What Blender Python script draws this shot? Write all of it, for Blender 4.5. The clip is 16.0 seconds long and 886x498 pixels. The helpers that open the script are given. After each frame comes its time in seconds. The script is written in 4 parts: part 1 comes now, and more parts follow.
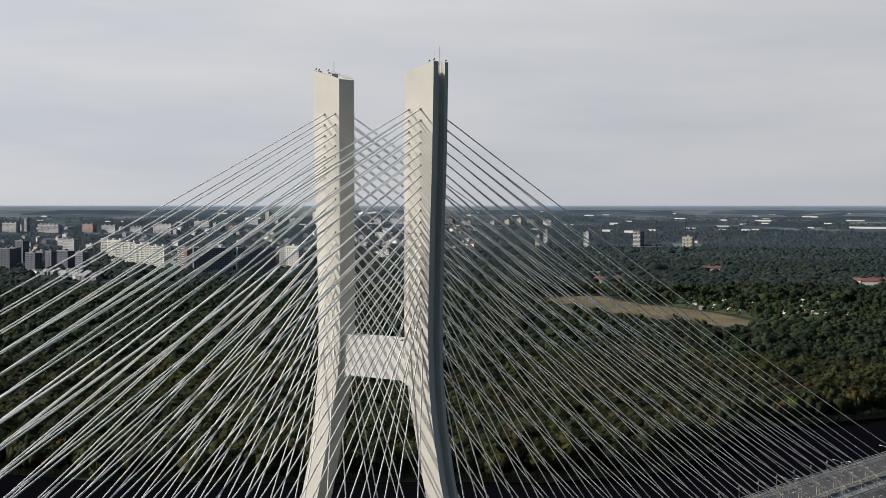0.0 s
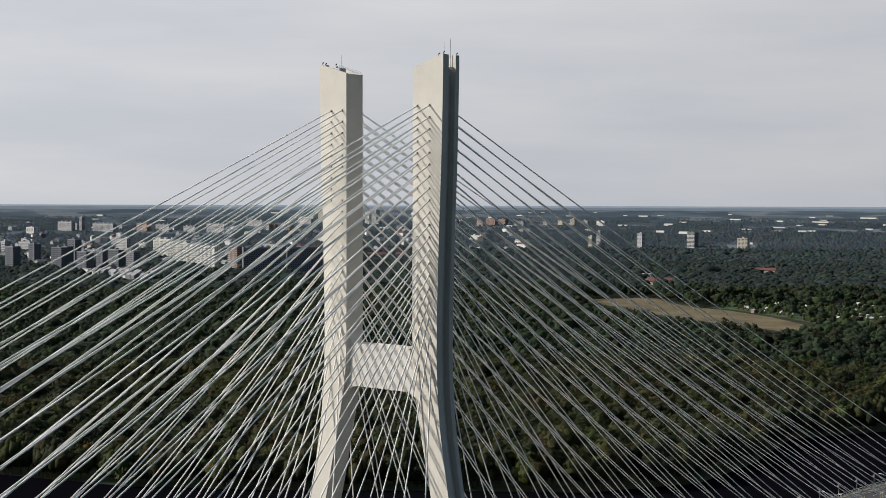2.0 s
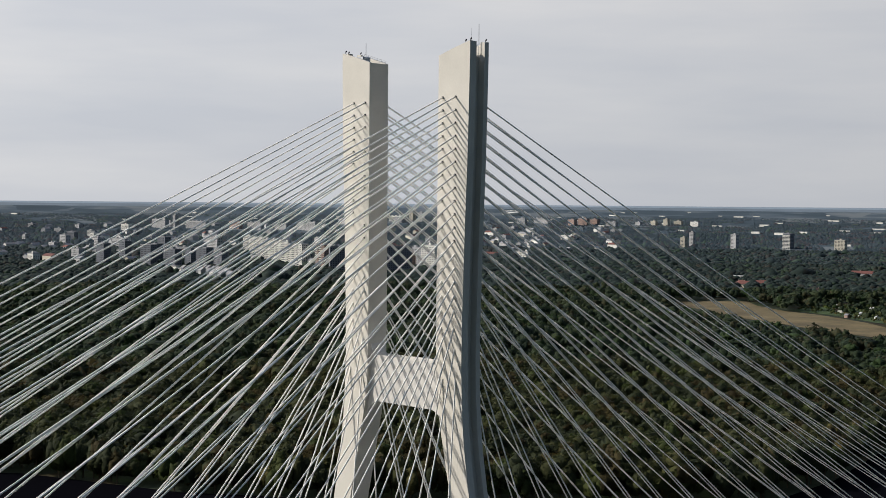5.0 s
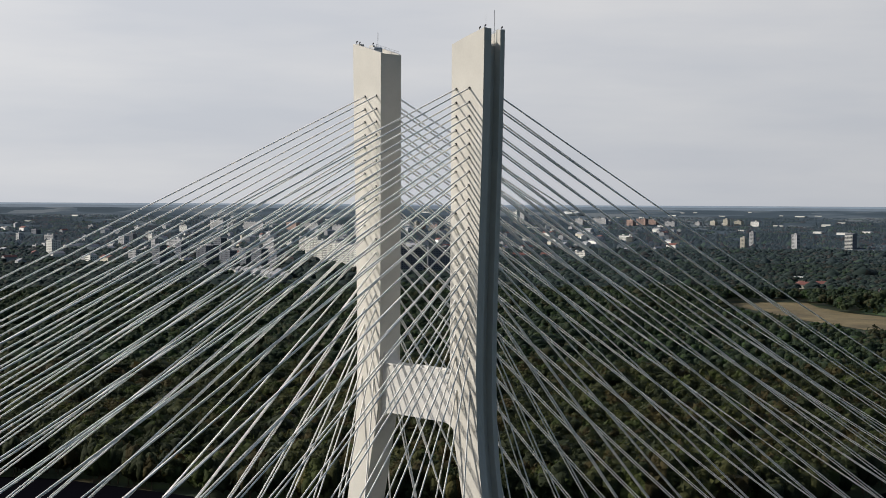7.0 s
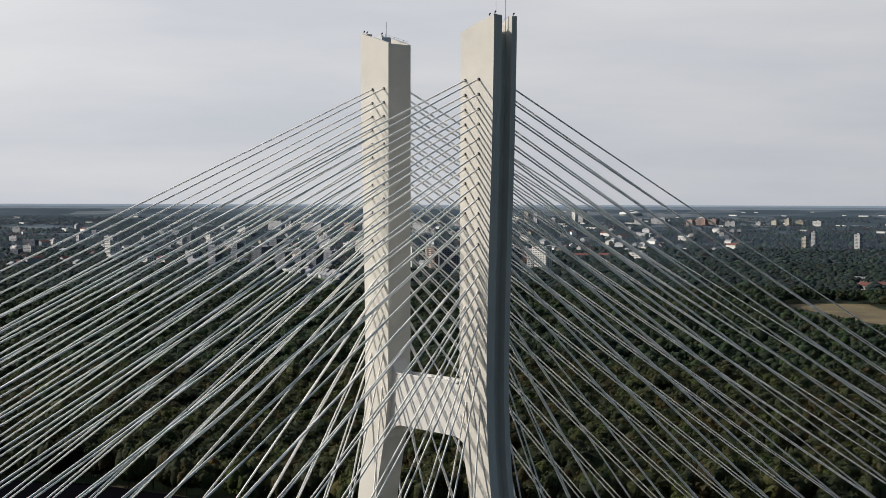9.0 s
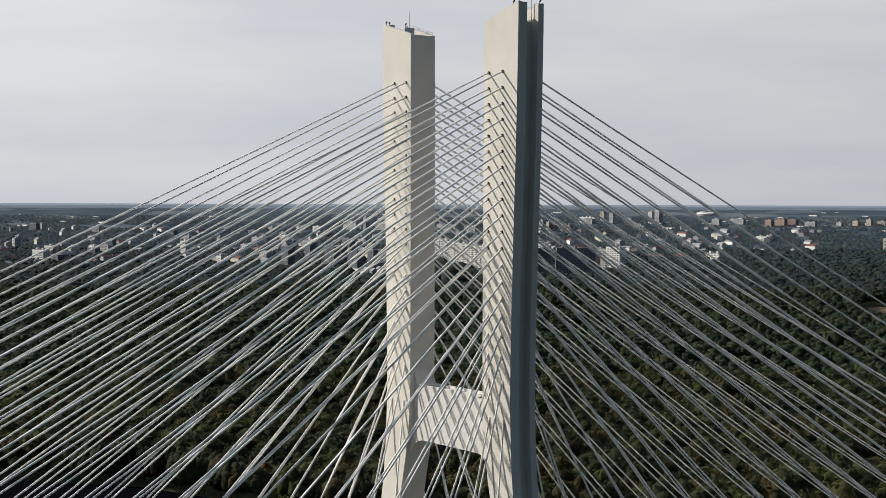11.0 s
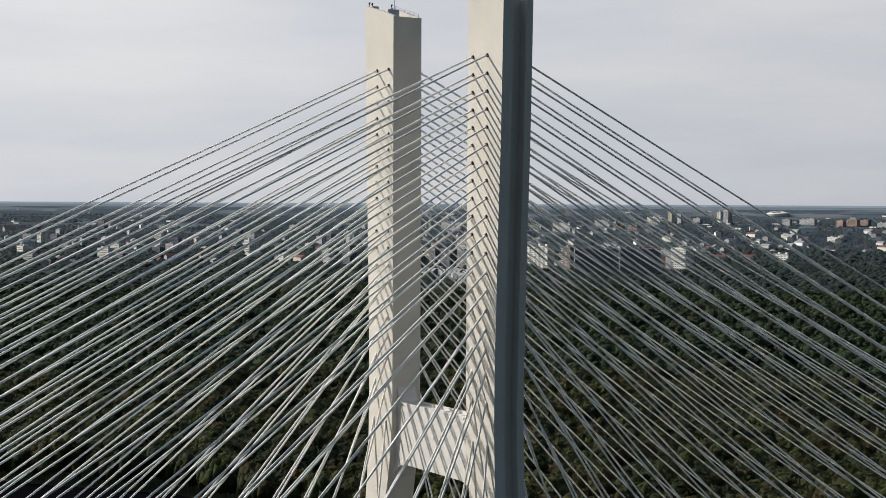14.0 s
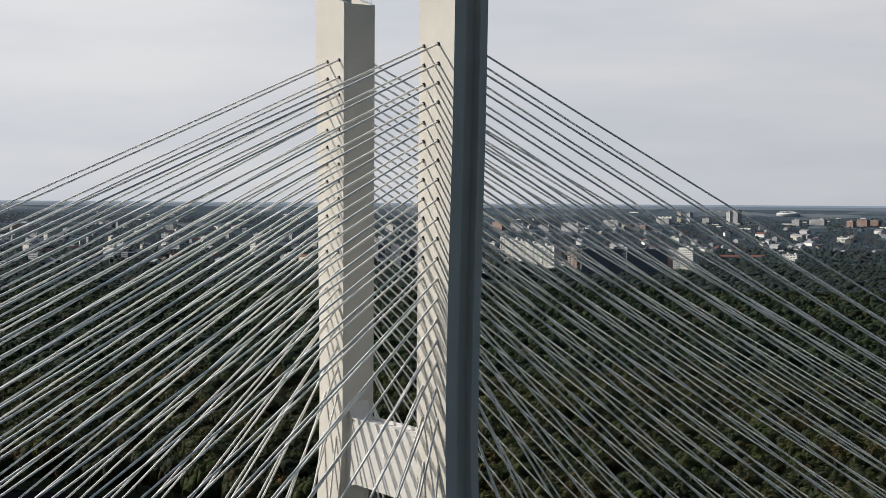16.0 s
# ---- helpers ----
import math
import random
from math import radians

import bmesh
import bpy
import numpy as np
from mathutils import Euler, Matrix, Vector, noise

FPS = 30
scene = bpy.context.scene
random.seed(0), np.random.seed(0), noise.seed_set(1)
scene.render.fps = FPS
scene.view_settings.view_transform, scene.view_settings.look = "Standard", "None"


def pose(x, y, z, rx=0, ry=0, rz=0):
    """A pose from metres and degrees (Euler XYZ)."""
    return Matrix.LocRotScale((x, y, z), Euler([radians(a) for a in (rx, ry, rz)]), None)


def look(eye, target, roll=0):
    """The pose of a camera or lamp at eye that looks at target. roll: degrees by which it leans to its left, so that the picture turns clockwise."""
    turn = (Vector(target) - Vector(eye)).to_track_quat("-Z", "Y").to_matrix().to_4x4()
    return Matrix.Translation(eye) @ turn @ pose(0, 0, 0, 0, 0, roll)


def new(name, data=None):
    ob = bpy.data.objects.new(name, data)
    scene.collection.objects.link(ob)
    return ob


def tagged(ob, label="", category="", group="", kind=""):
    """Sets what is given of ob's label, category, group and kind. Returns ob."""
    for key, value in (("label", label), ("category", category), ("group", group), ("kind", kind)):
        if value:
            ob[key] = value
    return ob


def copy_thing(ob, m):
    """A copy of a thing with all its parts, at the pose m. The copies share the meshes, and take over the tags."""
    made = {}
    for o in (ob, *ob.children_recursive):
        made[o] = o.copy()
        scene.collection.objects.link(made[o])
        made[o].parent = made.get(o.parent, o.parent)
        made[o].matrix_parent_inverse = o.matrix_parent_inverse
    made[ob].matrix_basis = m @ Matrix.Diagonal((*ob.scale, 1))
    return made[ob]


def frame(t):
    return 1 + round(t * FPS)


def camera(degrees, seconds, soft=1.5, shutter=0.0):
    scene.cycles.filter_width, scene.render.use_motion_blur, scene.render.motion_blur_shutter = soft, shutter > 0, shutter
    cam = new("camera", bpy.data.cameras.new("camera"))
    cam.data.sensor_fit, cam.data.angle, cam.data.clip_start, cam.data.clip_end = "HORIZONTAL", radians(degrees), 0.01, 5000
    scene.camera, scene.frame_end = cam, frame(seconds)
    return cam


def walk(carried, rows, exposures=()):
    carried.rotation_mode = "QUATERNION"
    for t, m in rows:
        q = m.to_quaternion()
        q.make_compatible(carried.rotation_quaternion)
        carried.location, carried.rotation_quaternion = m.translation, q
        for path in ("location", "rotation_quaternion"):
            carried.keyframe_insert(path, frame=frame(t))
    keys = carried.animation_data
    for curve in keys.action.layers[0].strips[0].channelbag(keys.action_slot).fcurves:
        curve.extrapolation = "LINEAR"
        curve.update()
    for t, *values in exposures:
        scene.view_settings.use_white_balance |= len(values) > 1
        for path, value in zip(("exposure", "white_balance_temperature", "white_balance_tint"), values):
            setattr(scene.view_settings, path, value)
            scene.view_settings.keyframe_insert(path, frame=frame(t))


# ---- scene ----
cam = camera(34.95, 16.0, soft=0.65)
ROWS = [
    (0, pose(167.07, -187.83, 97.42, 88.203, -0.006, 39.041)),
    (0.5, pose(166.35, -183.95, 97.50, 88.202, -0.076, 39.593)),
    (1, pose(165.60, -180.12, 97.52, 88.206, -0.094, 40.150)),
    (1.5, pose(164.89, -176.25, 97.61, 88.200, -0.165, 40.725)),
    (2, pose(164.04, -172.45, 97.71, 88.200, -0.181, 41.291)),
    (2.5, pose(163.18, -168.73, 97.77, 88.216, -0.140, 41.908)),
    (3, pose(162.26, -165.05, 97.84, 88.229, -0.173, 42.558)),
    (3.5, pose(161.44, -161.36, 97.95, 88.213, -0.233, 43.217)),
    (4, pose(160.60, -157.84, 98.07, 88.177, -0.355, 43.874)),
    (6.5, pose(154.73, -140.23, 97.87, 88.151, -0.387, 46.964)),
    (7, pose(153.39, -136.66, 97.81, 88.154, -0.307, 47.564)),
    (7.5, pose(152.08, -133.20, 97.72, 88.156, -0.259, 48.156)),
    (8, pose(150.87, -129.78, 97.64, 88.166, -0.191, 48.735)),
    (10.5, pose(144.90, -113.28, 97.80, 88.148, -0.178, 52.296)),
    (11, pose(143.58, -110.03, 97.86, 88.148, -0.181, 53.148)),
    (11.5, pose(142.32, -106.84, 97.95, 88.118, -0.259, 53.953)),
    (12, pose(140.97, -103.71, 97.94, 88.131, -0.274, 54.579)),
    (12.5, pose(139.54, -100.49, 97.93, 88.131, -0.270, 54.660)),
    (13, pose(138.05, -97.39, 97.91, 88.142, -0.234, 54.650)),
    (13.5, pose(136.55, -94.28, 97.86, 88.147, -0.280, 55.063)),
    (14, pose(135.16, -91.24, 97.89, 88.118, -0.300, 55.973)),
    (14.5, pose(133.74, -88.32, 97.87, 88.106, -0.350, 56.231)),
    (15, pose(132.22, -85.35, 97.84, 88.108, -0.350, 56.197)),
    (15.5, pose(130.67, -82.34, 97.88, 88.097, -0.330, 56.240)),
    (16, pose(129.01, -79.53, 98.06, 88.098, -0.380, 56.394)),
]
walk(cam, ROWS)

# ---- light ----
SUN = Vector((-1.34, -1.0, 0.95)).normalized()
world = bpy.data.worlds.new("sky")
scene.world = world
world.use_nodes = True
wn, wl = world.node_tree.nodes, world.node_tree.links
wn.clear()
w_out = wn.new("ShaderNodeOutputWorld")
w_bg = wn.new("ShaderNodeBackground")
w_sky = wn.new("ShaderNodeTexSky")
w_sky.sky_type = "NISHITA"
w_sky.sun_disc = False
w_sky.sun_elevation = math.asin(SUN.z)
w_sky.sun_rotation = math.atan2(SUN.x, SUN.y)
w_sky.air_density, w_sky.dust_density, w_sky.ozone_density = 1.0, 1.6, 3.0
w_co = wn.new("ShaderNodeTexCoord")
w_map = wn.new("ShaderNodeMapping")
w_map.inputs["Scale"].default_value = (1.0, 1.0, 6.5)
w_noise = wn.new("ShaderNodeTexNoise")
w_noise.inputs["Scale"].default_value = 2.2
w_noise.inputs["Detail"].default_value = 5.0
w_noise.inputs["Roughness"].default_value = 0.55
w_ramp = wn.new("ShaderNodeValToRGB")
w_ramp.color_ramp.elements[0].position = 0.36
w_ramp.color_ramp.elements[0].color = (11.5, 11.8, 12.6, 1)
w_ramp.color_ramp.elements[1].position = 0.64
w_ramp.color_ramp.elements[1].color = (13.9, 13.8, 13.95, 1)
w_mix = wn.new("ShaderNodeMixRGB")
# a thin veil of cloud covers the western half of the sky and thins out to clear blue in the east
w_dot = wn.new("ShaderNodeVectorMath")
w_dot.operation = "DOT_PRODUCT"
w_dot.inputs[1].default_value = Vector((-1.0, 0.15, 0.0)).normalized()
w_veil = wn.new("ShaderNodeMapRange")
w_veil.interpolation_type = "SMOOTHSTEP"
w_veil.inputs["From Min"].default_value = -0.45
w_veil.inputs["From Max"].default_value = 0.35
w_veil.inputs["To Min"].default_value = 0.0
w_veil.inputs["To Max"].default_value = 0.92
w_nrm = wn.new("ShaderNodeVectorMath")
w_nrm.operation = "NORMALIZE"
wl.new(w_co.outputs["Generated"], w_nrm.inputs[0])
wl.new(w_nrm.outputs[0], w_dot.inputs[0])
wl.new(w_dot.outputs["Value"], w_veil.inputs["Value"])
wl.new(w_veil.outputs["Result"], w_mix.inputs["Fac"])
w_bg.inputs["Strength"].default_value = 0.05
# the veil is a little darker and bluer towards the horizon
w_sep = wn.new("ShaderNodeSeparateXYZ")
wl.new(w_nrm.outputs[0], w_sep.inputs[0])
w_low = wn.new("ShaderNodeValToRGB")
w_low.color_ramp.elements[0].position, w_low.color_ramp.elements[0].color = 0.0, (0.84, 0.862, 0.89, 1)
w_low.color_ramp.elements[1].position, w_low.color_ramp.elements[1].color = 0.16, (1.0, 1.0, 1.0, 1)
w_high = w_low.color_ramp.elements.new(0.65)       # the veil thins and turns bluer overhead
w_high.color = (0.80, 0.92, 1.16, 1)
wl.new(w_sep.outputs["Z"], w_low.inputs["Fac"])
w_mul = wn.new("ShaderNodeMixRGB")
w_mul.blend_type = "MULTIPLY"
w_mul.inputs["Fac"].default_value = 1.0
# brighter towards the sun
w_dot2 = wn.new("ShaderNodeVectorMath")
w_dot2.operation = "DOT_PRODUCT"
w_dot2.inputs[1].default_value = Vector((SUN.x, SUN.y, 0)).normalized()
w_glow = wn.new("ShaderNodeMapRange")
w_glow.inputs["From Min"].default_value, w_glow.inputs["From Max"].default_value = -0.35, 0.75
w_glow.inputs["To Min"].default_value, w_glow.inputs["To Max"].default_value = 0.94, 1.25
w_lit = wn.new("ShaderNodeVectorMath")
w_lit.operation = "SCALE"
wl.new(w_nrm.outputs[0], w_dot2.inputs[0])
wl.new(w_dot2.outputs["Value"], w_glow.inputs["Value"])
wl.new(w_ramp.outputs["Color"], w_lit.inputs[0])
wl.new(w_glow.outputs["Result"], w_lit.inputs["Scale"])
wl.new(w_lit.outputs[0], w_mul.inputs["Color1"])
wl.new(w_low.outputs["Color"], w_mul.inputs["Color2"])
wl.new(w_co.outputs["Generated"], w_map.inputs["Vector"])
wl.new(w_map.outputs["Vector"], w_noise.inputs["Vector"])
wl.new(w_noise.outputs["Fac"], w_ramp.inputs["Fac"])
wl.new(w_sky.outputs["Color"], w_mix.inputs["Color1"])
wl.new(w_mul.outputs["Color"], w_mix.inputs["Color2"])
wl.new(w_mix.outputs["Color"], w_bg.inputs["Color"])
wl.new(w_bg.outputs["Background"], w_out.inputs["Surface"])
sun = new("sun", bpy.data.lights.new("sun", "SUN"))
sun.data.energy, sun.data.angle, sun.data.color = 4.9, radians(0.6), (1.0, 0.935, 0.84)
sun.matrix_world = look(SUN * 400, (0, 0, 0))
scene.view_settings.exposure = 0.0


# ---- materials ----
def material(name, base, rough=0.8, metal=0.0, spread=0.15, scale=0.5, fine=4.0, bump=0.02, second=None, island=0.0, obj=0.0, spec=0.3):
    """A surface with variation at two scales (metres), relief, and variation from piece to piece."""
    m = bpy.data.materials.new(name)
    m.use_nodes = True
    n, l = m.node_tree.nodes, m.node_tree.links
    b = n["Principled BSDF"]
    b.inputs["Roughness"].default_value = rough
    b.inputs["Metallic"].default_value = metal
    b.inputs["Specular IOR Level"].default_value = spec
    geo = n.new("ShaderNodeNewGeometry")
    n1, n2 = n.new("ShaderNodeTexNoise"), n.new("ShaderNodeTexNoise")
    n1.inputs["Scale"].default_value, n2.inputs["Scale"].default_value = scale, fine
    n1.inputs["Detail"].default_value, n2.inputs["Detail"].default_value = 4.0, 4.0
    for k in (n1, n2):
        l.new(geo.outputs["Position"], k.inputs["Vector"])
    add = n.new("ShaderNodeMath")
    add.operation = "MULTIPLY_ADD"
    add.inputs[1].default_value = 0.45
    l.new(n2.outputs["Fac"], add.inputs[0])
    l.new(n1.outputs["Fac"], add.inputs[2])
    last = add
    for socket, amount in ((geo.outputs["Random Per Island"], island), (None, obj)):
        if amount:
            if socket is None:
                socket = n.new("ShaderNodeObjectInfo").outputs["Random"]
            more = n.new("ShaderNodeMath")
            more.operation = "MULTIPLY_ADD"
            more.inputs[1].default_value = amount
            l.new(socket, more.inputs[0])
            l.new(last.outputs[0], more.inputs[2])
            last = more
    ramp = n.new("ShaderNodeValToRGB")
    lo = [c * (1 - spread) for c in base]
    hi = second or [min(1, c * (1 + spread)) for c in base]
    extra = island / 2 + obj / 2
    ramp.color_ramp.elements[0].position = 0.45 + extra * 0.4
    ramp.color_ramp.elements[1].position = min(1.0, 1.0 + extra * 0.2)
    ramp.color_ramp.elements[0].color = (*lo, 1)
    ramp.color_ramp.elements[1].color = (*hi, 1)
    l.new(last.outputs[0], ramp.inputs["Fac"])
    l.new(ramp.outputs["Color"], b.inputs["Base Color"])
    if bump:
        bp = n.new("ShaderNodeBump")
        bp.inputs["Strength"].default_value = 0.6
        bp.inputs["Distance"].default_value = bump
        l.new(n2.outputs["Fac"], bp.inputs["Height"])
        l.new(bp.outputs["Normal"], b.inputs["Normal"])
    return m


def foliage(name, dark, mid, light, cell=9.0, fine=0.9, patch=0.012):
    """Leaf colour that changes from crown to crown and from clump to clump."""
    m = bpy.data.materials.new(name)
    m.use_nodes = True
    n, l = m.node_tree.nodes, m.node_tree.links
    b = n["Principled BSDF"]
    b.inputs["Roughness"].default_value = 0.75
    b.inputs["Specular IOR Level"].default_value = 0.12
    geo = n.new("ShaderNodeNewGeometry")
    vor = n.new("ShaderNodeTexVoronoi")
    vor.inputs["Scale"].default_value = 1.0 / cell
    n1, n2 = n.new("ShaderNodeTexNoise"), n.new("ShaderNodeTexNoise")
    n1.inputs["Scale"].default_value, n2.inputs["Scale"].default_value = patch, fine
    n1.inputs["Detail"].default_value, n2.inputs["Detail"].default_value = 3.0, 3.0
    flat = n.new("ShaderNodeVectorMath")
    flat.operation = "MULTIPLY"
    flat.inputs[1].default_value = (1, 1, 0)
    l.new(geo.outputs["Position"], flat.inputs[0])
    l.new(flat.outputs[0], vor.inputs["Vector"])
    for k in (n1, n2):
        l.new(geo.outputs["Position"], k.inputs["Vector"])
    sep = n.new("ShaderNodeSeparateColor")
    l.new(vor.outputs["Color"], sep.inputs["Color"])
    a = n.new("ShaderNodeMath")
    a.operation = "MULTIPLY_ADD"
    a.inputs[1].default_value = 0.4
    l.new(sep.outputs[0], a.inputs[0])
    l.new(n1.outputs["Fac"], a.inputs[2])
    n3 = n.new("ShaderNodeTexNoise")
    n3.inputs["Scale"].default_value, n3.inputs["Detail"].default_value = patch * 3.8, 3.0
    l.new(geo.outputs["Position"], n3.inputs["Vector"])
    mid_add = n.new("ShaderNodeMath")
    mid_add.operation = "MULTIPLY_ADD"
    mid_add.inputs[1].default_value = 0.7
    l.new(n3.outputs["Fac"], mid_add.inputs[0])
    l.new(a.outputs[0], mid_add.inputs[2])
    c = n.new("ShaderNodeMath")
    c.operation = "MULTIPLY_ADD"
    c.inputs[1].default_value = 0.5
    l.new(n2.outputs["Fac"], c.inputs[0])
    l.new(mid_add.outputs[0], c.inputs[2])
    ramp = n.new("ShaderNodeValToRGB")
    ramp.color_ramp.elements.new(0.8)
    e = ramp.color_ramp.elements
    e[0].color, e[1].color, e[2].color = (*dark, 1), (*mid, 1), (*light, 1)
    half = n.new("ShaderNodeMath")
    half.operation = "MULTIPLY"
    half.inputs[1].default_value = 0.62
    l.new(c.outputs[0], half.inputs[0])
    e[0].position, e[1].position, e[2].position = 0.5, 0.8, 1.0
    l.new(half.outputs[0], ramp.inputs["Fac"])
    last = ramp.outputs["Color"]
    for channel, over, odd in ((1, 0.84, (mid[0] * 2.1, mid[1] * 1.05, mid[2] * 0.9)), (2, 0.88, (mid[0] * 1.7, mid[1] * 1.9, mid[2] * 1.0))):
        pick, mix = n.new("ShaderNodeMath"), n.new("ShaderNodeMixRGB")
        pick.operation, pick.inputs[1].default_value = "GREATER_THAN", over
        soft_pick = n.new("ShaderNodeMath")
        soft_pick.operation, soft_pick.inputs[1].default_value = "MULTIPLY", 0.5
        mix.inputs["Color2"].default_value = (*odd, 1)
        l.new(sep.outputs[channel], pick.inputs[0])
        l.new(pick.outputs[0], soft_pick.inputs[0])
        l.new(soft_pick.outputs[0], mix.inputs["Fac"])
        l.new(last, mix.inputs["Color1"])
        last = mix.outputs["Color"]
    l.new(last, b.inputs["Base Color"])
    bp = n.new("ShaderNodeBump")
    bp.inputs["Strength"].default_value = 0.9
    bp.inputs["Distance"].default_value = 0.5
    l.new(n2.outputs["Fac"], bp.inputs["Height"])
    l.new(bp.outputs["Normal"], b.inputs["Normal"])
    # thin leaves let some of the light through
    through_leaf, both = n.new("ShaderNodeBsdfTranslucent"), n.new("ShaderNodeMixShader")
    both.inputs["Fac"].default_value = 0.33
    l.new(last, through_leaf.inputs["Color"])
    l.new(b.outputs["BSDF"], both.inputs[1])
    l.new(through_leaf.outputs["BSDF"], both.inputs[2])
    l.new(both.outputs["Shader"], n["Material Output"].inputs["Surface"])
    return m


CONCRETE = material("pale_concrete", (0.605, 0.578, 0.52), 0.85, 0, 0.07, 0.25, 3.0, 0.015)
BEAM_CONCRETE = material("beam_concrete", (0.62, 0.60, 0.565), 0.85, 0, 0.07, 0.3, 3.0, 0.015)
CABLE = material("pale_cable_sheath", (0.87, 0.85, 0.805), 0.45, 0, 0.08, 0.1, 1.0, 0, spec=0.3)
DARK = material("dark_recess", (0.03, 0.03, 0.032), 0.7, 0, 0.2, 1.0, 6.0, 0)
STEEL = material("galvanised_steel", (0.42, 0.43, 0.44), 0.45, 0.6, 0.12, 0.8, 6.0, 0.003)
ASPHALT = material("asphalt", (0.058, 0.054, 0.050), 0.9, 0, 0.15, 0.15, 5.0, 0.01)
PAINT = material("road_paint", (0.7, 0.7, 0.68), 0.7, 0, 0.1, 0.5, 5.0, 0)
DECK = material("deck_concrete", (0.17, 0.17, 0.168), 0.85, 0, 0.12, 0.2, 2.0, 0.01)
YELLOW = material("yellowed_rail_paint", (0.55, 0.50, 0.37), 0.6, 0.2, 0.15, 0.5, 4.0, 0)
GROUND = foliage("undergrowth", (0.022, 0.030, 0.020), (0.032, 0.042, 0.027), (0.046, 0.056, 0.034), 14.0, 0.15)
LEAVES = foliage("leaves", (0.020, 0.027, 0.014), (0.033, 0.041, 0.018), (0.066, 0.068, 0.024), 8.0, 1.1)
LEAVES_MID = foliage("dark_leaves", (0.016, 0.027, 0.017), (0.026, 0.041, 0.022), (0.048, 0.062, 0.028), 9.0, 0.6, 0.008)
# blue-grey haze of distance is mixed into the next three leaf colours
WOODS = foliage("faint_haze_leaves", (0.016, 0.026, 0.024), (0.025, 0.039, 0.034), (0.041, 0.058, 0.048), 12.0, 0.3, 0.005)
WOODS_HAZE = foliage("haze_leaves", (0.023, 0.036, 0.037), (0.034, 0.051, 0.052), (0.051, 0.071, 0.070), 14.0, 0.25, 0.004)
WOODS_FAR = foliage("deep_haze_leaves", (0.036, 0.053, 0.064), (0.049, 0.070, 0.083), (0.068, 0.092, 0.104), 20.0, 0.2, 0.003)
# aerial haze put into the base colours of the outermost land
HAZE_PALE = material("horizon_haze_pale", (0.20, 0.25, 0.295), 0.95, 0, 0.12, 0.01, 0.05, 0)
HAZE = material("far_rim_haze", (0.115, 0.15, 0.182), 0.95, 0, 0.2, 0.01, 0.05, 0)


def patchwork(name, cell):
    """Far fields: each patch is wood, pasture or stubble, with softer mottling, all tinted with haze."""
    m = bpy.data.materials.new(name)
    m.use_nodes = True
    n, l = m.node_tree.nodes, m.node_tree.links
    b = n["Principled BSDF"]
    b.inputs["Roughness"].default_value, b.inputs["Specular IOR Level"].default_value = 0.95, 0.05
    geo, vor, ns = n.new("ShaderNodeNewGeometry"), n.new("ShaderNodeTexVoronoi"), n.new("ShaderNodeTexNoise")
    vor.inputs["Scale"].default_value, ns.inputs["Scale"].default_value, ns.inputs["Detail"].default_value = 1.0 / cell, 0.006, 6.0
    sep, add, ramp = n.new("ShaderNodeSeparateColor"), n.new("ShaderNodeMath"), n.new("ShaderNodeValToRGB")
    add.operation, add.inputs[1].default_value = "MULTIPLY_ADD", 0.45
    l.new(geo.outputs["Position"], vor.inputs["Vector"])
    l.new(geo.outputs["Position"], ns.inputs["Vector"])
    l.new(vor.outputs["Color"], sep.inputs["Color"])
    l.new(sep.outputs[0], add.inputs[0])
    l.new(ns.outputs["Fac"], add.inputs[2])
    # every tone of the ramp is shifted to blue to paint in distance haze
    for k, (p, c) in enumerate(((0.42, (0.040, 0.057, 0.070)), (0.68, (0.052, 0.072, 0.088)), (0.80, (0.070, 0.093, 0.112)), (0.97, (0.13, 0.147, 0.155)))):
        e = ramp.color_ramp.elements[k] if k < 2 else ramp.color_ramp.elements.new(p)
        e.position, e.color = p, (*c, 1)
    l.new(add.outputs[0], ramp.inputs["Fac"])
    l.new(ramp.outputs["Color"], b.inputs["Base Color"])
    return m


PLAIN = patchwork("far_hazy_fields", 130.0)
BARK = material("bark", (0.10, 0.075, 0.05), 0.9, 0, 0.3, 1.0, 8.0, 0.03)
DRY = material("dry_meadow", (0.118, 0.090, 0.041), 0.95, 0, 0.55, 0.03, 0.25, 0.15)
GRASS = material("mown_grass", (0.042, 0.070, 0.022), 0.95, 0, 0.3, 0.02, 0.3, 0.1)


def water_material():
    m = bpy.data.materials.new("river_water")
    m.use_nodes = True
    n, l = m.node_tree.nodes, m.node_tree.links
    b = n["Principled BSDF"]
    # matt near-black colour stands in for the dark bank mirrored in the water
    b.inputs["Base Color"].default_value = (0.0035, 0.0035, 0.005, 1)
    b.inputs["Roughness"].default_value = 0.5
    b.inputs["Specular IOR Level"].default_value = 0.0
    geo, ns, bp = n.new("ShaderNodeNewGeometry"), n.new("ShaderNodeTexNoise"), n.new("ShaderNodeBump")
    ns.inputs["Scale"].default_value, ns.inputs["Detail"].default_value = 0.6, 3.0
    bp.inputs["Strength"].default_value, bp.inputs["Distance"].default_value = 0.15, 0.05
    l.new(geo.outputs["Position"], ns.inputs["Vector"])
    l.new(ns.outputs["Fac"], bp.inputs["Height"])
    l.new(bp.outputs["Normal"], b.inputs["Normal"])
    return m


WATER = water_material()


# ---- mesh helpers ----
def link(name, bm, mat, parent=None, label="", smooth=False):
    me = bpy.data.meshes.new(name)
    bm.normal_update()
    bm.to_mesh(me)
    bm.free()
    if smooth:
        me.shade_smooth()
    me.materials.append(mat)
    ob = new(name, me)
    ob.parent = parent
    return tagged(ob, label)


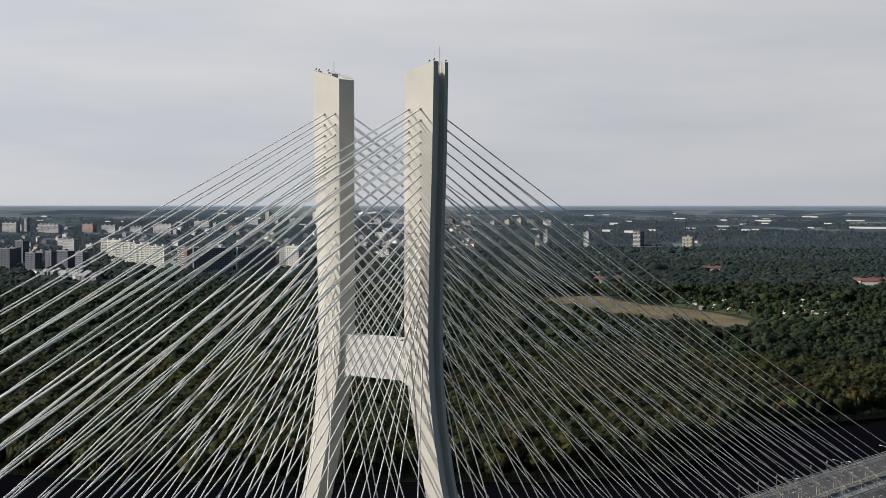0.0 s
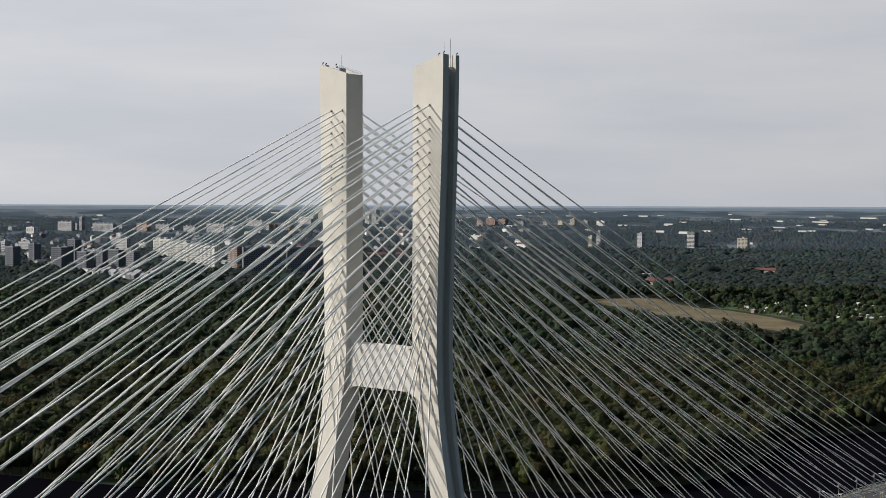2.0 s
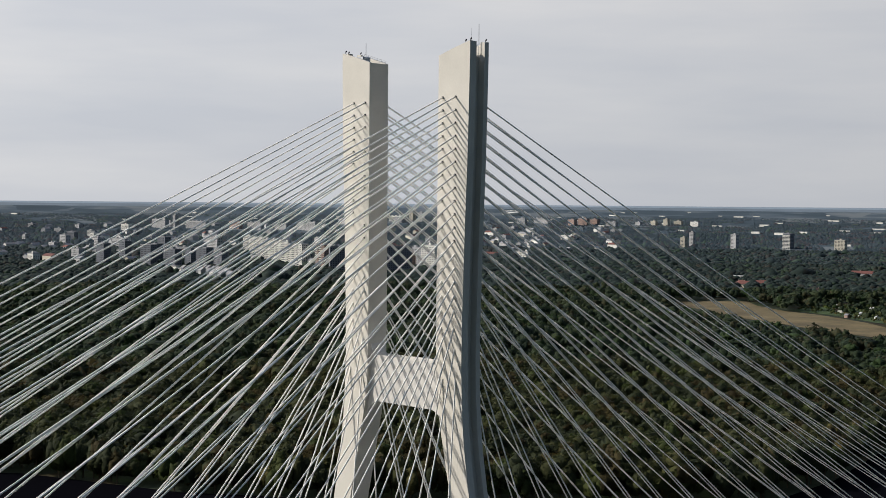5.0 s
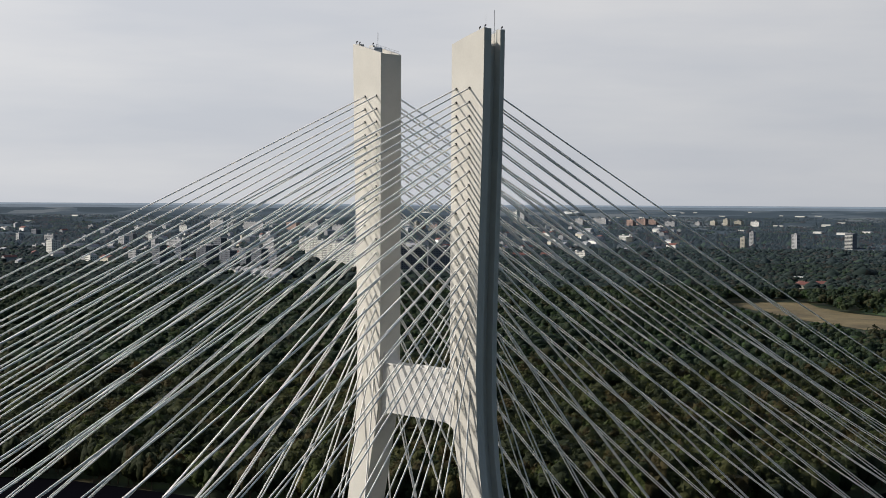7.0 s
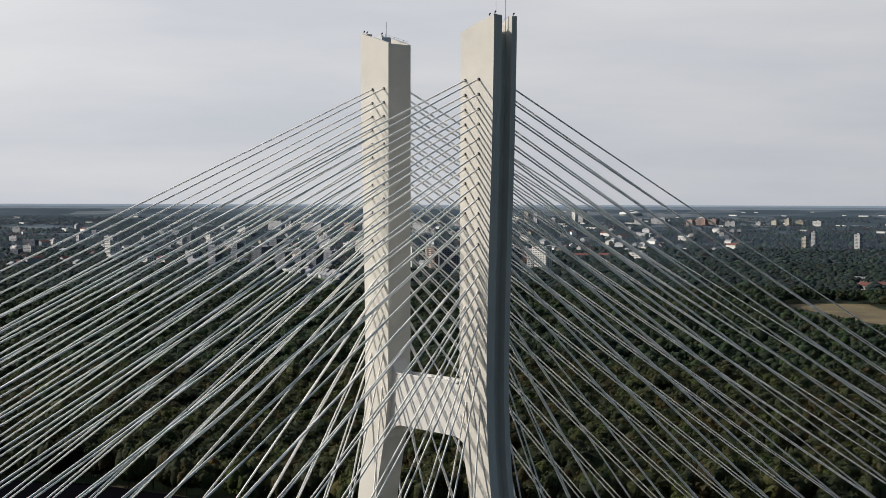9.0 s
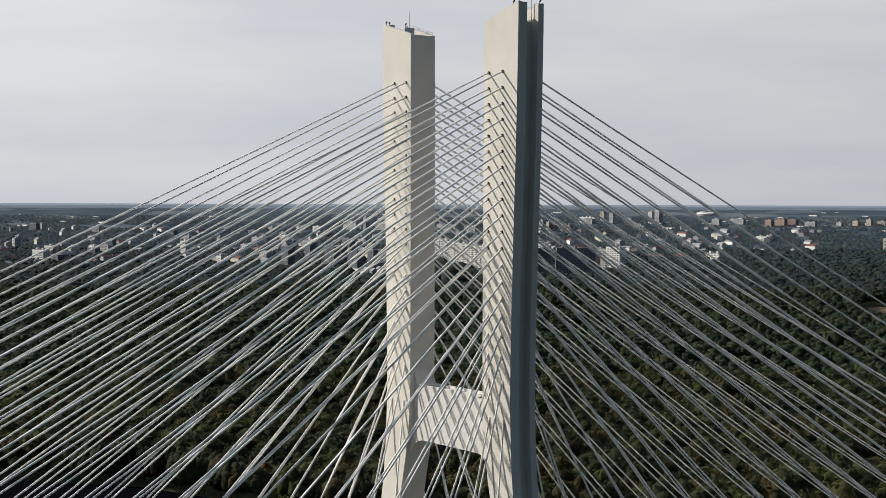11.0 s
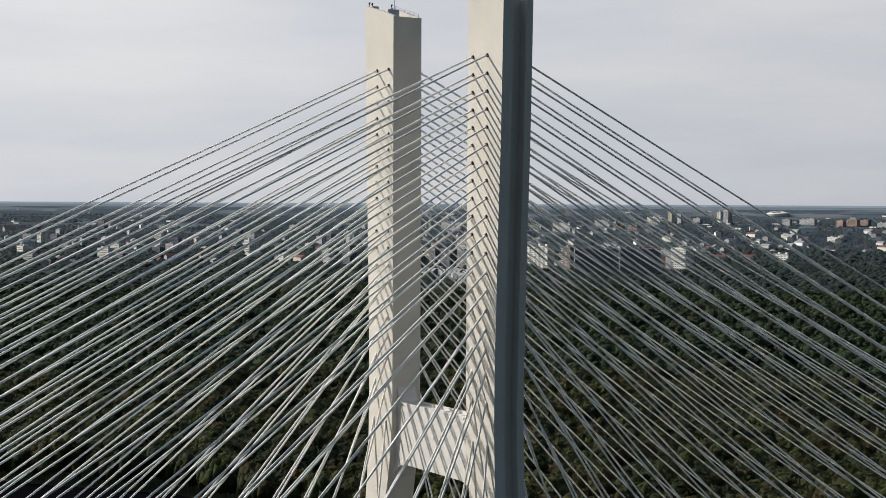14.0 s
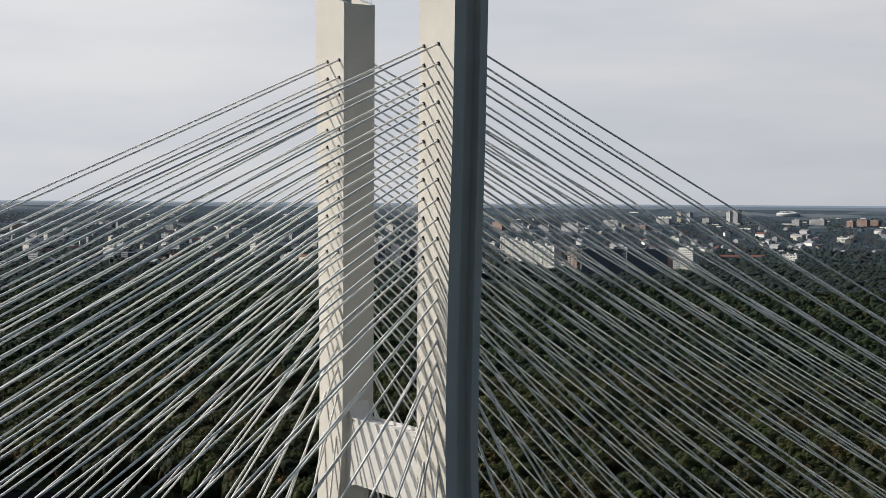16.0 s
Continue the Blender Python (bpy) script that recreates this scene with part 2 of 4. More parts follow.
def part(name, bm, mat, parent, label="", smooth=False):
    return link(name, bm, mat, parent, label, smooth)


def empty(name, m, label, category, group="", kind=""):
    ob = new(name)
    ob.matrix_basis = m
    return tagged(ob, label, category, group, kind)


def raw(name, verts, faces, mat, parent=None, label="", smooth=False):
    """A mesh from arrays of vertices and triangles."""
    me = bpy.data.meshes.new(name)
    verts, faces = np.asarray(verts, np.float32), np.asarray(faces, np.int32)
    k = faces.shape[1]
    me.vertices.add(len(verts))
    me.vertices.foreach_set("co", verts.ravel())
    me.loops.add(faces.size)
    me.loops.foreach_set("vertex_index", faces.ravel())
    me.polygons.add(len(faces))
    me.polygons.foreach_set("loop_start", np.arange(0, faces.size, k, dtype=np.int32))
    me.update(calc_edges=True)
    me.materials.append(mat)
    if smooth:
        me.shade_smooth()
    ob = new(name, me)
    ob.parent = parent
    return tagged(ob, label)


def box(bm, x0, y0, z0, x1, y1, z1, bevel=0.0):
    r = bmesh.ops.create_cube(bm, size=1.0, matrix=Matrix.LocRotScale(((x0 + x1) / 2, (y0 + y1) / 2, (z0 + z1) / 2), None, (abs(x1 - x0), abs(y1 - y0), abs(z1 - z0))))
    if bevel:
        edges = list({e for v in r["verts"] for e in v.link_edges})
        bmesh.ops.bevel(bm, geom=edges, offset=bevel, segments=1, affect="EDGES")


def tube(bm, points, radius, sides=6, cap=True):
    """A tube along points; radius: one number, or one for each point."""
    rings = []
    for i, p in enumerate(points):
        a, b = points[max(i - 1, 0)], points[min(i + 1, len(points) - 1)]
        q = (Vector(b) - Vector(a)).to_track_quat("Z", "Y")
        r = radius[i] if isinstance(radius, (list, tuple)) else radius
        rings.append([bm.verts.new(Vector(p) + q @ Vector((r * math.cos(2 * math.pi * k / sides), r * math.sin(2 * math.pi * k / sides), 0))) for k in range(sides)])
    for u, v in zip(rings, rings[1:]):
        for k in range(sides):
            bm.faces.new((u[k], u[(k + 1) % sides], v[(k + 1) % sides], v[k]))
    if cap:
        bm.faces.new(rings[0][::-1])
        bm.faces.new(rings[-1])


def prism_y(bm, outline, y0, y1):
    """An outline of (x, z), pushed from y0 to y1."""
    a = [bm.verts.new((x, y0, z)) for x, z in outline]
    b = [bm.verts.new((x, y1, z)) for x, z in outline]
    bm.faces.new(a)
    bm.faces.new(b[::-1])
    n = len(outline)
    for i in range(n):
        bm.faces.new((a[i], b[i], b[(i + 1) % n], a[(i + 1) % n]))
    bmesh.ops.recalc_face_normals(bm, faces=bm.faces)


def sweep(bm, outline, stations):
    """A closed outline of (x, z), carried along the bridge; stations: y and the drop there."""
    rings = [[bm.verts.new((x, y, z - d)) for x, z in outline] for y, d in stations]
    n = len(outline)
    for u, v in zip(rings, rings[1:]):
        for k in range(n):
            bm.faces.new((u[k], u[(k + 1) % n], v[(k + 1) % n], v[k]))
    bm.faces.new(rings[0][::-1])
    bm.faces.new(rings[-1])
    bmesh.ops.recalc_face_normals(bm, faces=bm.faces)


# ---- ground, far land, river ----
CENTRE = (150.0, -130.0)
FLAT, RIM, EYE = 3000.0, 4900.0, 97.5


def rise(r):
    """The land's height at r metres: flat, then climbing slowly to the rim of the plain."""
    k = np.clip((r - FLAT) / (RIM - FLAT), 0, 1)
    return np.where(r <= FLAT, 0.0, (EYE - 3.0) * (1 - r / FLAT * (1 - k)))


def land_z(x, y):
    return float(rise(np.hypot(x - CENTRE[0], y - CENTRE[1])))


def ring_sheet(name, rr, mat, label):
    aa = np.radians(np.arange(0, 360, 3))
    v = [(CENTRE[0] + r * math.cos(a), CENTRE[1] + r * math.sin(a), float(rise(min(r, RIM)))) for r in rr for a in aa]
    n = len(aa)
    f = [(i * n + j, (i + 1) * n + j, (i + 1) * n + (j + 1) % n, i * n + (j + 1) % n) for i in range(len(rr) - 1) for j in range(n)]
    return tagged(raw(name, v, f, mat, None, label, True), "", "ground", "", "structure")


ring_sheet("ground", np.linspace(0, 3000, 40), GROUND, "dark woodland floor that runs out to the plain")
ring_sheet("backdrop", np.linspace(3000, 4720, 44), PLAIN, "distant plain of fields and woods with haze blue in its colour")
# these two rings carry the horizon haze in their colour
ring_sheet("far_rim", np.linspace(4720, 4830, 8), HAZE, "far fields near the horizon with blue-grey haze in their colour")
ring_sheet("far_haze_ring", np.concatenate([np.linspace(4830, 4900, 6), [4940, 5400]]), HAZE_PALE, "farthest land at the horizon with pale blue haze in its colour")


# ---- the pylon ----
D = 1.99          # half the depth of a leg
TOP = 119.8
# height, inner face, outer face (distance from the bridge's axis)
SECTION = [(0.0, 26.0, 32.0), (14.0, 22.0, 27.6), (30.0, 17.6, 22.6), (44.0, 13.35, 17.4), (50.0, 11.85, 15.75), (55.0, 10.72, 14.85), (60.0, 9.65, 14.0), (64.0, 8.75, 13.52), (67.0, 8.2, 13.3),
           (70.0, 7.85, 13.15), (74.0, 7.72, 13.05), (80.0, 7.68, 13.1), (87.0, 7.68, 13.3), (95.0, 7.7, 13.55), (104.0, 7.72, 13.92), (112.0, 7.75, 14.12), (TOP, 7.76, 14.28)]


def at_height(z):
    zs = [s[0] for s in SECTION]
    return float(np.interp(z, zs, [s[1] for s in SECTION])), float(np.interp(z, zs, [s[2] for s in SECTION]))


G0, G1, GD = -0.62, 1.12, 1.15   # the groove in the outer face


def build_leg(side, parent):
    bm = bmesh.new()
    rings = []
    for z, a, b in SECTION:
        flat = [(a, -D), (b, -D), (b, G0), (b - GD, G0), (b - GD, G1), (b, G1), (b, D), (a, D)]
        rings.append([bm.verts.new((side * x, y, z)) for x, y in flat])
    for u, v in zip(rings, rings[1:]):
        for k in range(8):
            bm.faces.new((u[k], u[(k + 1) % 8], v[(k + 1) % 8], v[k]))
    bm.faces.new(rings[0][::-1])
    bm.faces.new(rings[-1])
    bmesh.ops.recalc_face_normals(bm, faces=bm.faces)
    leg = part("leg", bm, CONCRETE, parent, "tall curved pale concrete leg with a grooved outer face")
    a, b = at_height(TOP)
    for y0, y1 in ((-D, -D + 0.5), (D - 0.5, D)):
        bm = bmesh.new()
        mid = a + (b - a) * 0.45
        prism_y(bm, [(side * a, TOP), (side * b, TOP), (side * b, 122.0), (side * mid, 121.05), (side * a, 120.15)], y0, y1)
        part("parapet", bm, CONCRETE, leg, "sloping concrete parapet")
    # horns beside the groove
    for y0, y1 in ((-D + 0.5, G0), (G1, D - 0.5)):
        bm = bmesh.new()
        box(bm, side * (b - 0.9), y0, TOP, side * b, y1, 121.95)
        part("parapet", bm, CONCRETE, leg)
    # aerials, lamps and rails on the top
    rod_x, rod_y, rod_z = (b - 1.0, 0.9, 124.7) if side > 0 else (11.1, 0.2, 123.6)
    bm = bmesh.new()
    tube(bm, [(side * rod_x, rod_y, TOP), (side * rod_x, rod_y, rod_z)], 0.045, 5)
    part("lightning_rod", bm, STEEL, leg)
    if side > 0:
        bm = bmesh.new()
        tube(bm, [(side * (b - 0.4), -1.3, 121.9), (side * (b - 0.4), -1.3, 123.9)], 0.015, 4)
        part("whip_aerial", bm, STEEL, leg)
    for x, y, h in ((b - 0.3, -1.6, 122.3), (b - 1.2, -1.75, 122.1), (b - 0.3, 1.6, 122.3)):
        bm = bmesh.new()
        tube(bm, [(side * x, y, h - 0.9), (side * x, y, h - 0.1), (side * x + 0.2, y - 0.1, h)], 0.05, 5)
        tube(bm, [(side * x + 0.15, y - 0.1, h - 0.08), (side * x + 0.4, y - 0.2, h + 0.02)], 0.11, 6)
        part("warning_lamp", bm, DARK, leg)
    bm = bmesh.new()
    box(bm, side * a, -D + 0.5, TOP, side * (a + 0.45), D - 0.5, 120.1)
    part("parapet", bm, CONCRETE, leg)
    bm = bmesh.new()
    for k in range(6):
        x = a + 0.25 + k * 1.05
        z = 120.15 + (x - a) / (b - a) * 1.85
        tube(bm, [(side * x, 1.72, z - 0.2), (side * x, 1.72, z + 0.45)], 0.025, 4)
    for h in (0.22, 0.45):
        tube(bm, [(side * (a + 0.25), 1.72, 120.15 + h), (side * (a + 5.5), 1.72, 121.7 + h)], 0.025, 4)
    part("handrail", bm, STEEL, leg)
    bm = bmesh.new()
    box(bm, side * (a + 2.4), -1.2, TOP, side * (a + 4.4), 0.4, TOP + 1.5, 0.1)
    part("hatch_box", bm, STEEL, leg, "grey metal hatch box")
    return leg


pylon = empty("pylon", pose(0, 0, 0), "tall pale concrete H-shaped bridge pylon with curved legs", "bridge pylon")
LEG = {s: build_leg(s, pylon) for s in (-1, 1)}


def build_beam():
    bm = bmesh.new()
    top, low = 73.6, 66.6
    xi = 7.74
    half = [(0.0, top, low), (2.5, top, low), (5.0, top, low), (5.6, top, low)]
    for k in range(1, 17):
        a = math.radians(90 - 5.625 * k)
        x = 5.6 + 3.5 * math.cos(a)
        half.append((x, float(np.interp(x, [6.0, 6.9, 7.45, 7.74, 9.2], [top, top + 0.35, top + 1.1, top + 2.4, top + 2.4])), low - 4.0 + 4.0 * math.sin(a)))
    stations = [(-x, t, b) for x, t, b in half[:0:-1]] + half
    rings = [[bm.verts.new((x, y, z)) for y, z in ((-1.3, b), (-1.3, t), (1.3, t), (1.3, b))] for x, t, b in stations]
    for u, v in zip(rings, rings[1:]):
        for k in range(4):
            bm.faces.new((u[k], u[(k + 1) % 4], v[(k + 1) % 4], v[k]))
    bm.faces.new(rings[0][::-1])
    bm.faces.new(rings[-1])
    bmesh.ops.recalc_face_normals(bm, faces=bm.faces)
    beam = part("crossbeam", bm, BEAM_CONCRETE, pylon, "deep pale concrete crossbeam with rounded corners")
    for y0, y1 in ((-1.3, -1.05), (1.05, 1.3)):
        bm = bmesh.new()
        box(bm, -xi + 1.0, y0, top - 0.003, xi - 1.0, y1, top + 0.35)
        part("kerb", bm, BEAM_CONCRETE, beam)
    bm = bmesh.new()
    box(bm, -0.2, -1.34, 70.4, 0.2, -1.29, 70.8, 0.02)
    part("access_hatch", bm, PAINT, beam)
    for x in (-4.4, 3.6):
        bm = bmesh.new()
        tube(bm, [(x, -0.2, low + 0.1), (x, -0.2, low - 0.35)], 0.12, 6)
        part("drain_pipe", bm, STEEL, beam)
    return beam


build_beam()

# ---- the stay cables ----
STEP = [113.86, 111.92, 109.99, 108.06, 106.14, 104.22, 102.28, 100.35, 98.4, 96.43, 94.44, 92.42, 90.38, 88.33, 86.25, 84.1, 81.85, 79.3, 76.2, 71.4]
DECK_Z = 13.3


def drop(y):
    """How far the deck has sunk below its crest at the pylon."""
    return max(0.0, abs(y) - 120.0) ** 2 * 6e-5


def cable_ends(side, column, way, k):
    """The two ends of a stay: side of the bridge, column (0 inner, 1 outer), way along the bridge, number from the top."""
    z = STEP[k]
    a, b = at_height(z)
    shift = 0.0 if z > 80 else (80 - z) * 0.055
    x0 = (8.74, 11.40)[column] + (shift if column else shift * 0.8)
    return Vector((side * x0, way * D, z)), Vector((side * (3.7, 17.5)[column], way * (239.9 - 12 * k), DECK_Z - drop(239.9 - 12 * k)))


def build_cables():
    for side in (-1, 1):
        for column in (0, 1):
            for way in (-1, 1):
                for k in range(20):
                    p, q = cable_ends(side, column, way, k)
                    run = (q - p).length
                    sag = 1.72 * (run / 257.0) ** 2
                    pts = [p + (q - p) * s - Vector((0, 0, 4 * sag * s * (1 - s))) for s in (i / 14 for i in range(15))]
                    stay = empty("stay_cable", pose(*q), "taut pale grey stay cable from pylon to deck", "stay cable", "stay cables")
                    back = Matrix.Translation(-q)
                    d = (q - p).normalized()
                    bm = bmesh.new()
                    tube(bm, pts, 0.113, 7, False)
                    bm.transform(back)
                    part("sheath", bm, CABLE, stay, smooth=True)
                    bm = bmesh.new()
                    tube(bm, [q - d * 5.0, q - d * 4.9, q], [0.13, 0.18, 0.18], 8)
                    bm.transform(back)
                    part("guide_pipe", bm, STEEL, stay, "galvanised steel guide pipe")
                    bm = bmesh.new()
                    tube(bm, [p - d * 0.25, p + d * (0.14 if k < 12 else 0.3)], 0.185 if k < 12 else 0.15, 8)
                    if k < 12:
                        part("anchor_socket", bm, DARK, LEG[side], "dark anchor opening")
                    else:
                        part("anchor_collar", bm, CABLE, LEG[side], "pale anchor collar")


build_cables()


# ---- the decks ----
def build_deck(side):
    deck = empty("bridge_deck", pose(0, 0, 0), "long grey motorway bridge deck with asphalt lanes", "bridge deck", "bridge decks")
    x0, x1 = 2.6, 18.7
    line = [(y, drop(y)) for y in range(-300, 440, 20)]
    near = [(y, drop(y)) for y in range(100, 440, 20)]

    def strip(name, xa, xb, za, zb, mat, label="", where=line):
        bm = bmesh.new()
        sweep(bm, [(side * xa, za), (side * xb, za), (side * xb, zb), (side * xa, zb)], where)
        return part(name, bm, mat, deck, label)

    bm = bmesh.new()
    sweep(bm, [(side * x0, 12.9), (side * x1, 12.9), (side * x1, 12.2), (side * (x1 - 4), 10.2), (side * (x0 + 4), 10.2), (side * x0, 12.2)], line)
    part("girder", bm, DECK, deck)
    strip("carriageway", x0 + 1.9, x1 - 2.6, 12.9, 13.0, ASPHALT, "dark grey asphalt carriageway")
    strip("kerb", x0, x0 + 0.5, 12.9, 13.15, DECK)
    strip("kerb", x1 - 0.5, x1, 12.9, 13.15, DECK)
    for x in (x0 + 2.4, x1 - 3.1):
        strip("edge_line", x - 0.12, x + 0.12, 13.0, 13.006, PAINT)
    bm = bmesh.new()
    box(bm, -0.08, 0, 0, 0.08, 4, 0.006)
    dash = part("lane_dash", bm, PAINT, deck)
    dash.location = (side * (x0 + 6.4), 100, 13.0 - drop(100))
    for x in (x0 + 6.4, x0 + 10.0):
        for y in np.arange(112, 420, 12.0):
            again = new("lane_dash", dash.data)
            again.parent, again.location = deck, (side * x, y, 13.0 - drop(y + 2))
    # parapet rails at the edges, crash barriers beside the lanes
    for x, h, mat, gap in ((x0 + 0.25, 1.15, STEEL, 4.0), (x1 - 0.25, 1.15, STEEL, 4.0), (x1 - 2.2, 0.85, YELLOW, 4.0), (x0 + 1.5, 0.85, YELLOW, 4.0)):
        outer = h > 1
        rail = strip("parapet_rail" if outer else "crash_barrier", x - 0.08, x + 0.08, 12.9 + h - (0.12 if outer else 0.32), 12.9 + h, mat, "", near)
        strip("lower_rail", x - 0.04, x + 0.04, 12.9 + h * 0.5 - 0.08, 12.9 + h * 0.5 + 0.08, mat, "", near)
        bm = bmesh.new()
        box(bm, -0.06, -0.06, 0, 0.06, 0.06, h)
        post = part("post", bm, mat, deck)
        post.location = (side * x, 100, 12.9)
        for y in np.arange(104, 400, gap):
            again = new("post", post.data)
            again.parent, again.location = deck, (side * x, y, 12.9 - drop(y))
    return deck


def build_damper(deck, column, side, k):
    """What steadies a stay near its lower end: a cream steel frame at the inner stays, a slim post with a cap at the outer ones."""
    p, q = cable_ends(side, column, 1, k)
    f = 9.0 / (q - p).length
    c = q + (p - q) * f
    z0 = 12.9 - drop(c.y)
    bm = bmesh.new()
    if column == 0:
        for dx, dy in ((-0.45, -0.35), (0.45, -0.35), (0, 0.7)):
            tube(bm, [(c.x + dx, c.y + dy, z0), (c.x + dx * 0.7, c.y + dy * 0.7, c.z + 0.6)], 0.065, 6)
        box(bm, c.x - 0.38, c.y - 0.3, c.z - 0.12, c.x + 0.38, c.y + 0.4, c.z + 0.12, 0.04)
        part("damper_frame", bm, YELLOW, deck, "cream painted steel damper frame")
    else:
        tube(bm, [(c.x + 0.3, c.y, z0), (c.x + 0.3, c.y, c.z + 0.5)], 0.075, 6)
        box(bm, c.x - 0.15, c.y - 0.2, c.z - 0.1, c.x + 0.4, c.y + 0.2, c.z + 0.3, 0.05)
        tube(bm, [(c.x + 0.3, c.y, c.z + 0.5), (c.x + 0.3, c.y, c.z + 0.85)], [0.2, 0.13], 7)
        part("damper_post", bm, STEEL, deck, "slim grey damper post with a cap")


for s in (-1, 1):
    deck = build_deck(s)
    for k in range(10):
        for column in (0, 1):
            build_damper(deck, column, s, k)


def build_lamp():
    lamp = empty("street_lamp", pose(0, 0, 0), "slim grey steel street lamp with two arms", "street lamp", "lamps along the bridge")
    bm = bmesh.new()
    tube(bm, [(0, 0, 0), (0, 0, 5), (0, 0, 10.5)], [0.14, 0.11, 0.07], 7)
    part("pole", bm, STEEL, lamp)
    for s in (-1, 1):
        bm = bmesh.new()
        tube(bm, [(0, 0, 10.3), (s * 1.2, 0, 10.75), (s * 2.2, 0, 10.9)], 0.05, 5)
        arm = part("arm", bm, STEEL, lamp)
        bm = bmesh.new()
        box(bm, s * 1.9, -0.16, 10.82, s * 2.8, 0.16, 11.0, 0.04)
        part("lamp_head", bm, PAINT, arm)
    return lamp


bm = bmesh.new()
sweep(bm, [(-2.6, 12.3), (2.6, 12.3), (2.6, 11.9), (-2.6, 11.9)], [(y, drop(y)) for y in range(-300, 440, 20)])
tagged(link("median_slab", bm, DECK, None, "grey concrete strip between the two decks"), "", "slab", "", "structure")
first = build_lamp()
first.matrix_basis = pose(0, 168, 12.3 - drop(168))
for y in range(203, 420, 35):
    copy_thing(first, pose(0, y, 12.3 - drop(y)))


# ---- river ----
BANK = [(40, 700), (-20, 560), (-62, 480), (-84, 425), (-112, 362), (-96, 300), (-92, 255), (-112, 215), (-150, 186), (-190, 150), (-236, 118), (-300, 96), (-345, 60), (-430, 10), (-560, -60)]
RIVER = BANK + [(x + 95, y - 105) for x, y in BANK[::-1]]


def inside(px, py, poly):
    """Which of the points lie in a polygon."""
    hit = np.zeros(len(px), bool)
    n = len(poly)
    for i in range(n):
        (x0, y0), (x1, y1) = poly[i], poly[(i + 1) % n]
        if y0 != y1:
            hit ^= ((y0 > py) != (y1 > py)) & (px < (x1 - x0) * (py - y0) / (y1 - y0) + x0)
    return hit


def sheet(name, poly, z, mat, label, category):
    bm = bmesh.new()
    f = bm.faces.new([bm.verts.new((x, y, z)) for x, y in poly])
    bmesh.ops.triangulate(bm, faces=[f])
    return tagged(link(name, bm, mat, None, label), "", category, "", "structure")


sheet("river", RIVER, 0.4, WATER, "still river water with the wooded bank's dark reflection put into its colour", "river")
MEADOW = [(-690, 1010), (-672, 1060), (-640, 1085), (-600, 1040), (-545, 1000), (-500, 985), (-430, 940), (-350, 868), (-336, 838), (-362, 822), (-430, 850), (-470, 872), (-540, 905), (-590, 945), (-640, 975)]
GARDENS = [(-560, 1080), (-470, 1130), (-380, 1120), (-290, 1010), (-345, 885), (-428, 950), (-498, 995), (-545, 1012)]
LAWN = [(-1420, 930), (-1200, 960), (-1050, 930), (-1060, 890), (-1200, 880), (-1420, 850)]
sheet("meadow", MEADOW, 0.3, DRY, "dry yellow-brown meadow among the woods", "meadow")
sheet("allotment_ground", GARDENS, 0.25, GRASS, "green garden ground with small plots", "garden")
sheet("lawn", LAWN, 0.25, GRASS, "narrow strip of green grass before the houses", "lawn")


# ---- woods ----
def ico(level):
    bm = bmesh.new()
    bmesh.ops.create_icosphere(bm, subdivisions=level, radius=1.0)
    v = np.array([q.co[:] for q in bm.verts])
    f = np.array([[q.index for q in p.verts] for p in bm.faces])
    bm.free()
    return v, f


def lumpy(v, seed, amount, size):
    off = Vector((seed * 7.3, seed * 3.1, seed * 1.7))
    k = np.array([1 + amount * noise.noise(Vector(p) * size + off) + 0.5 * amount * noise.noise(Vector(p) * size * 2.3 + off) for p in v])
    return v * k[:, None]


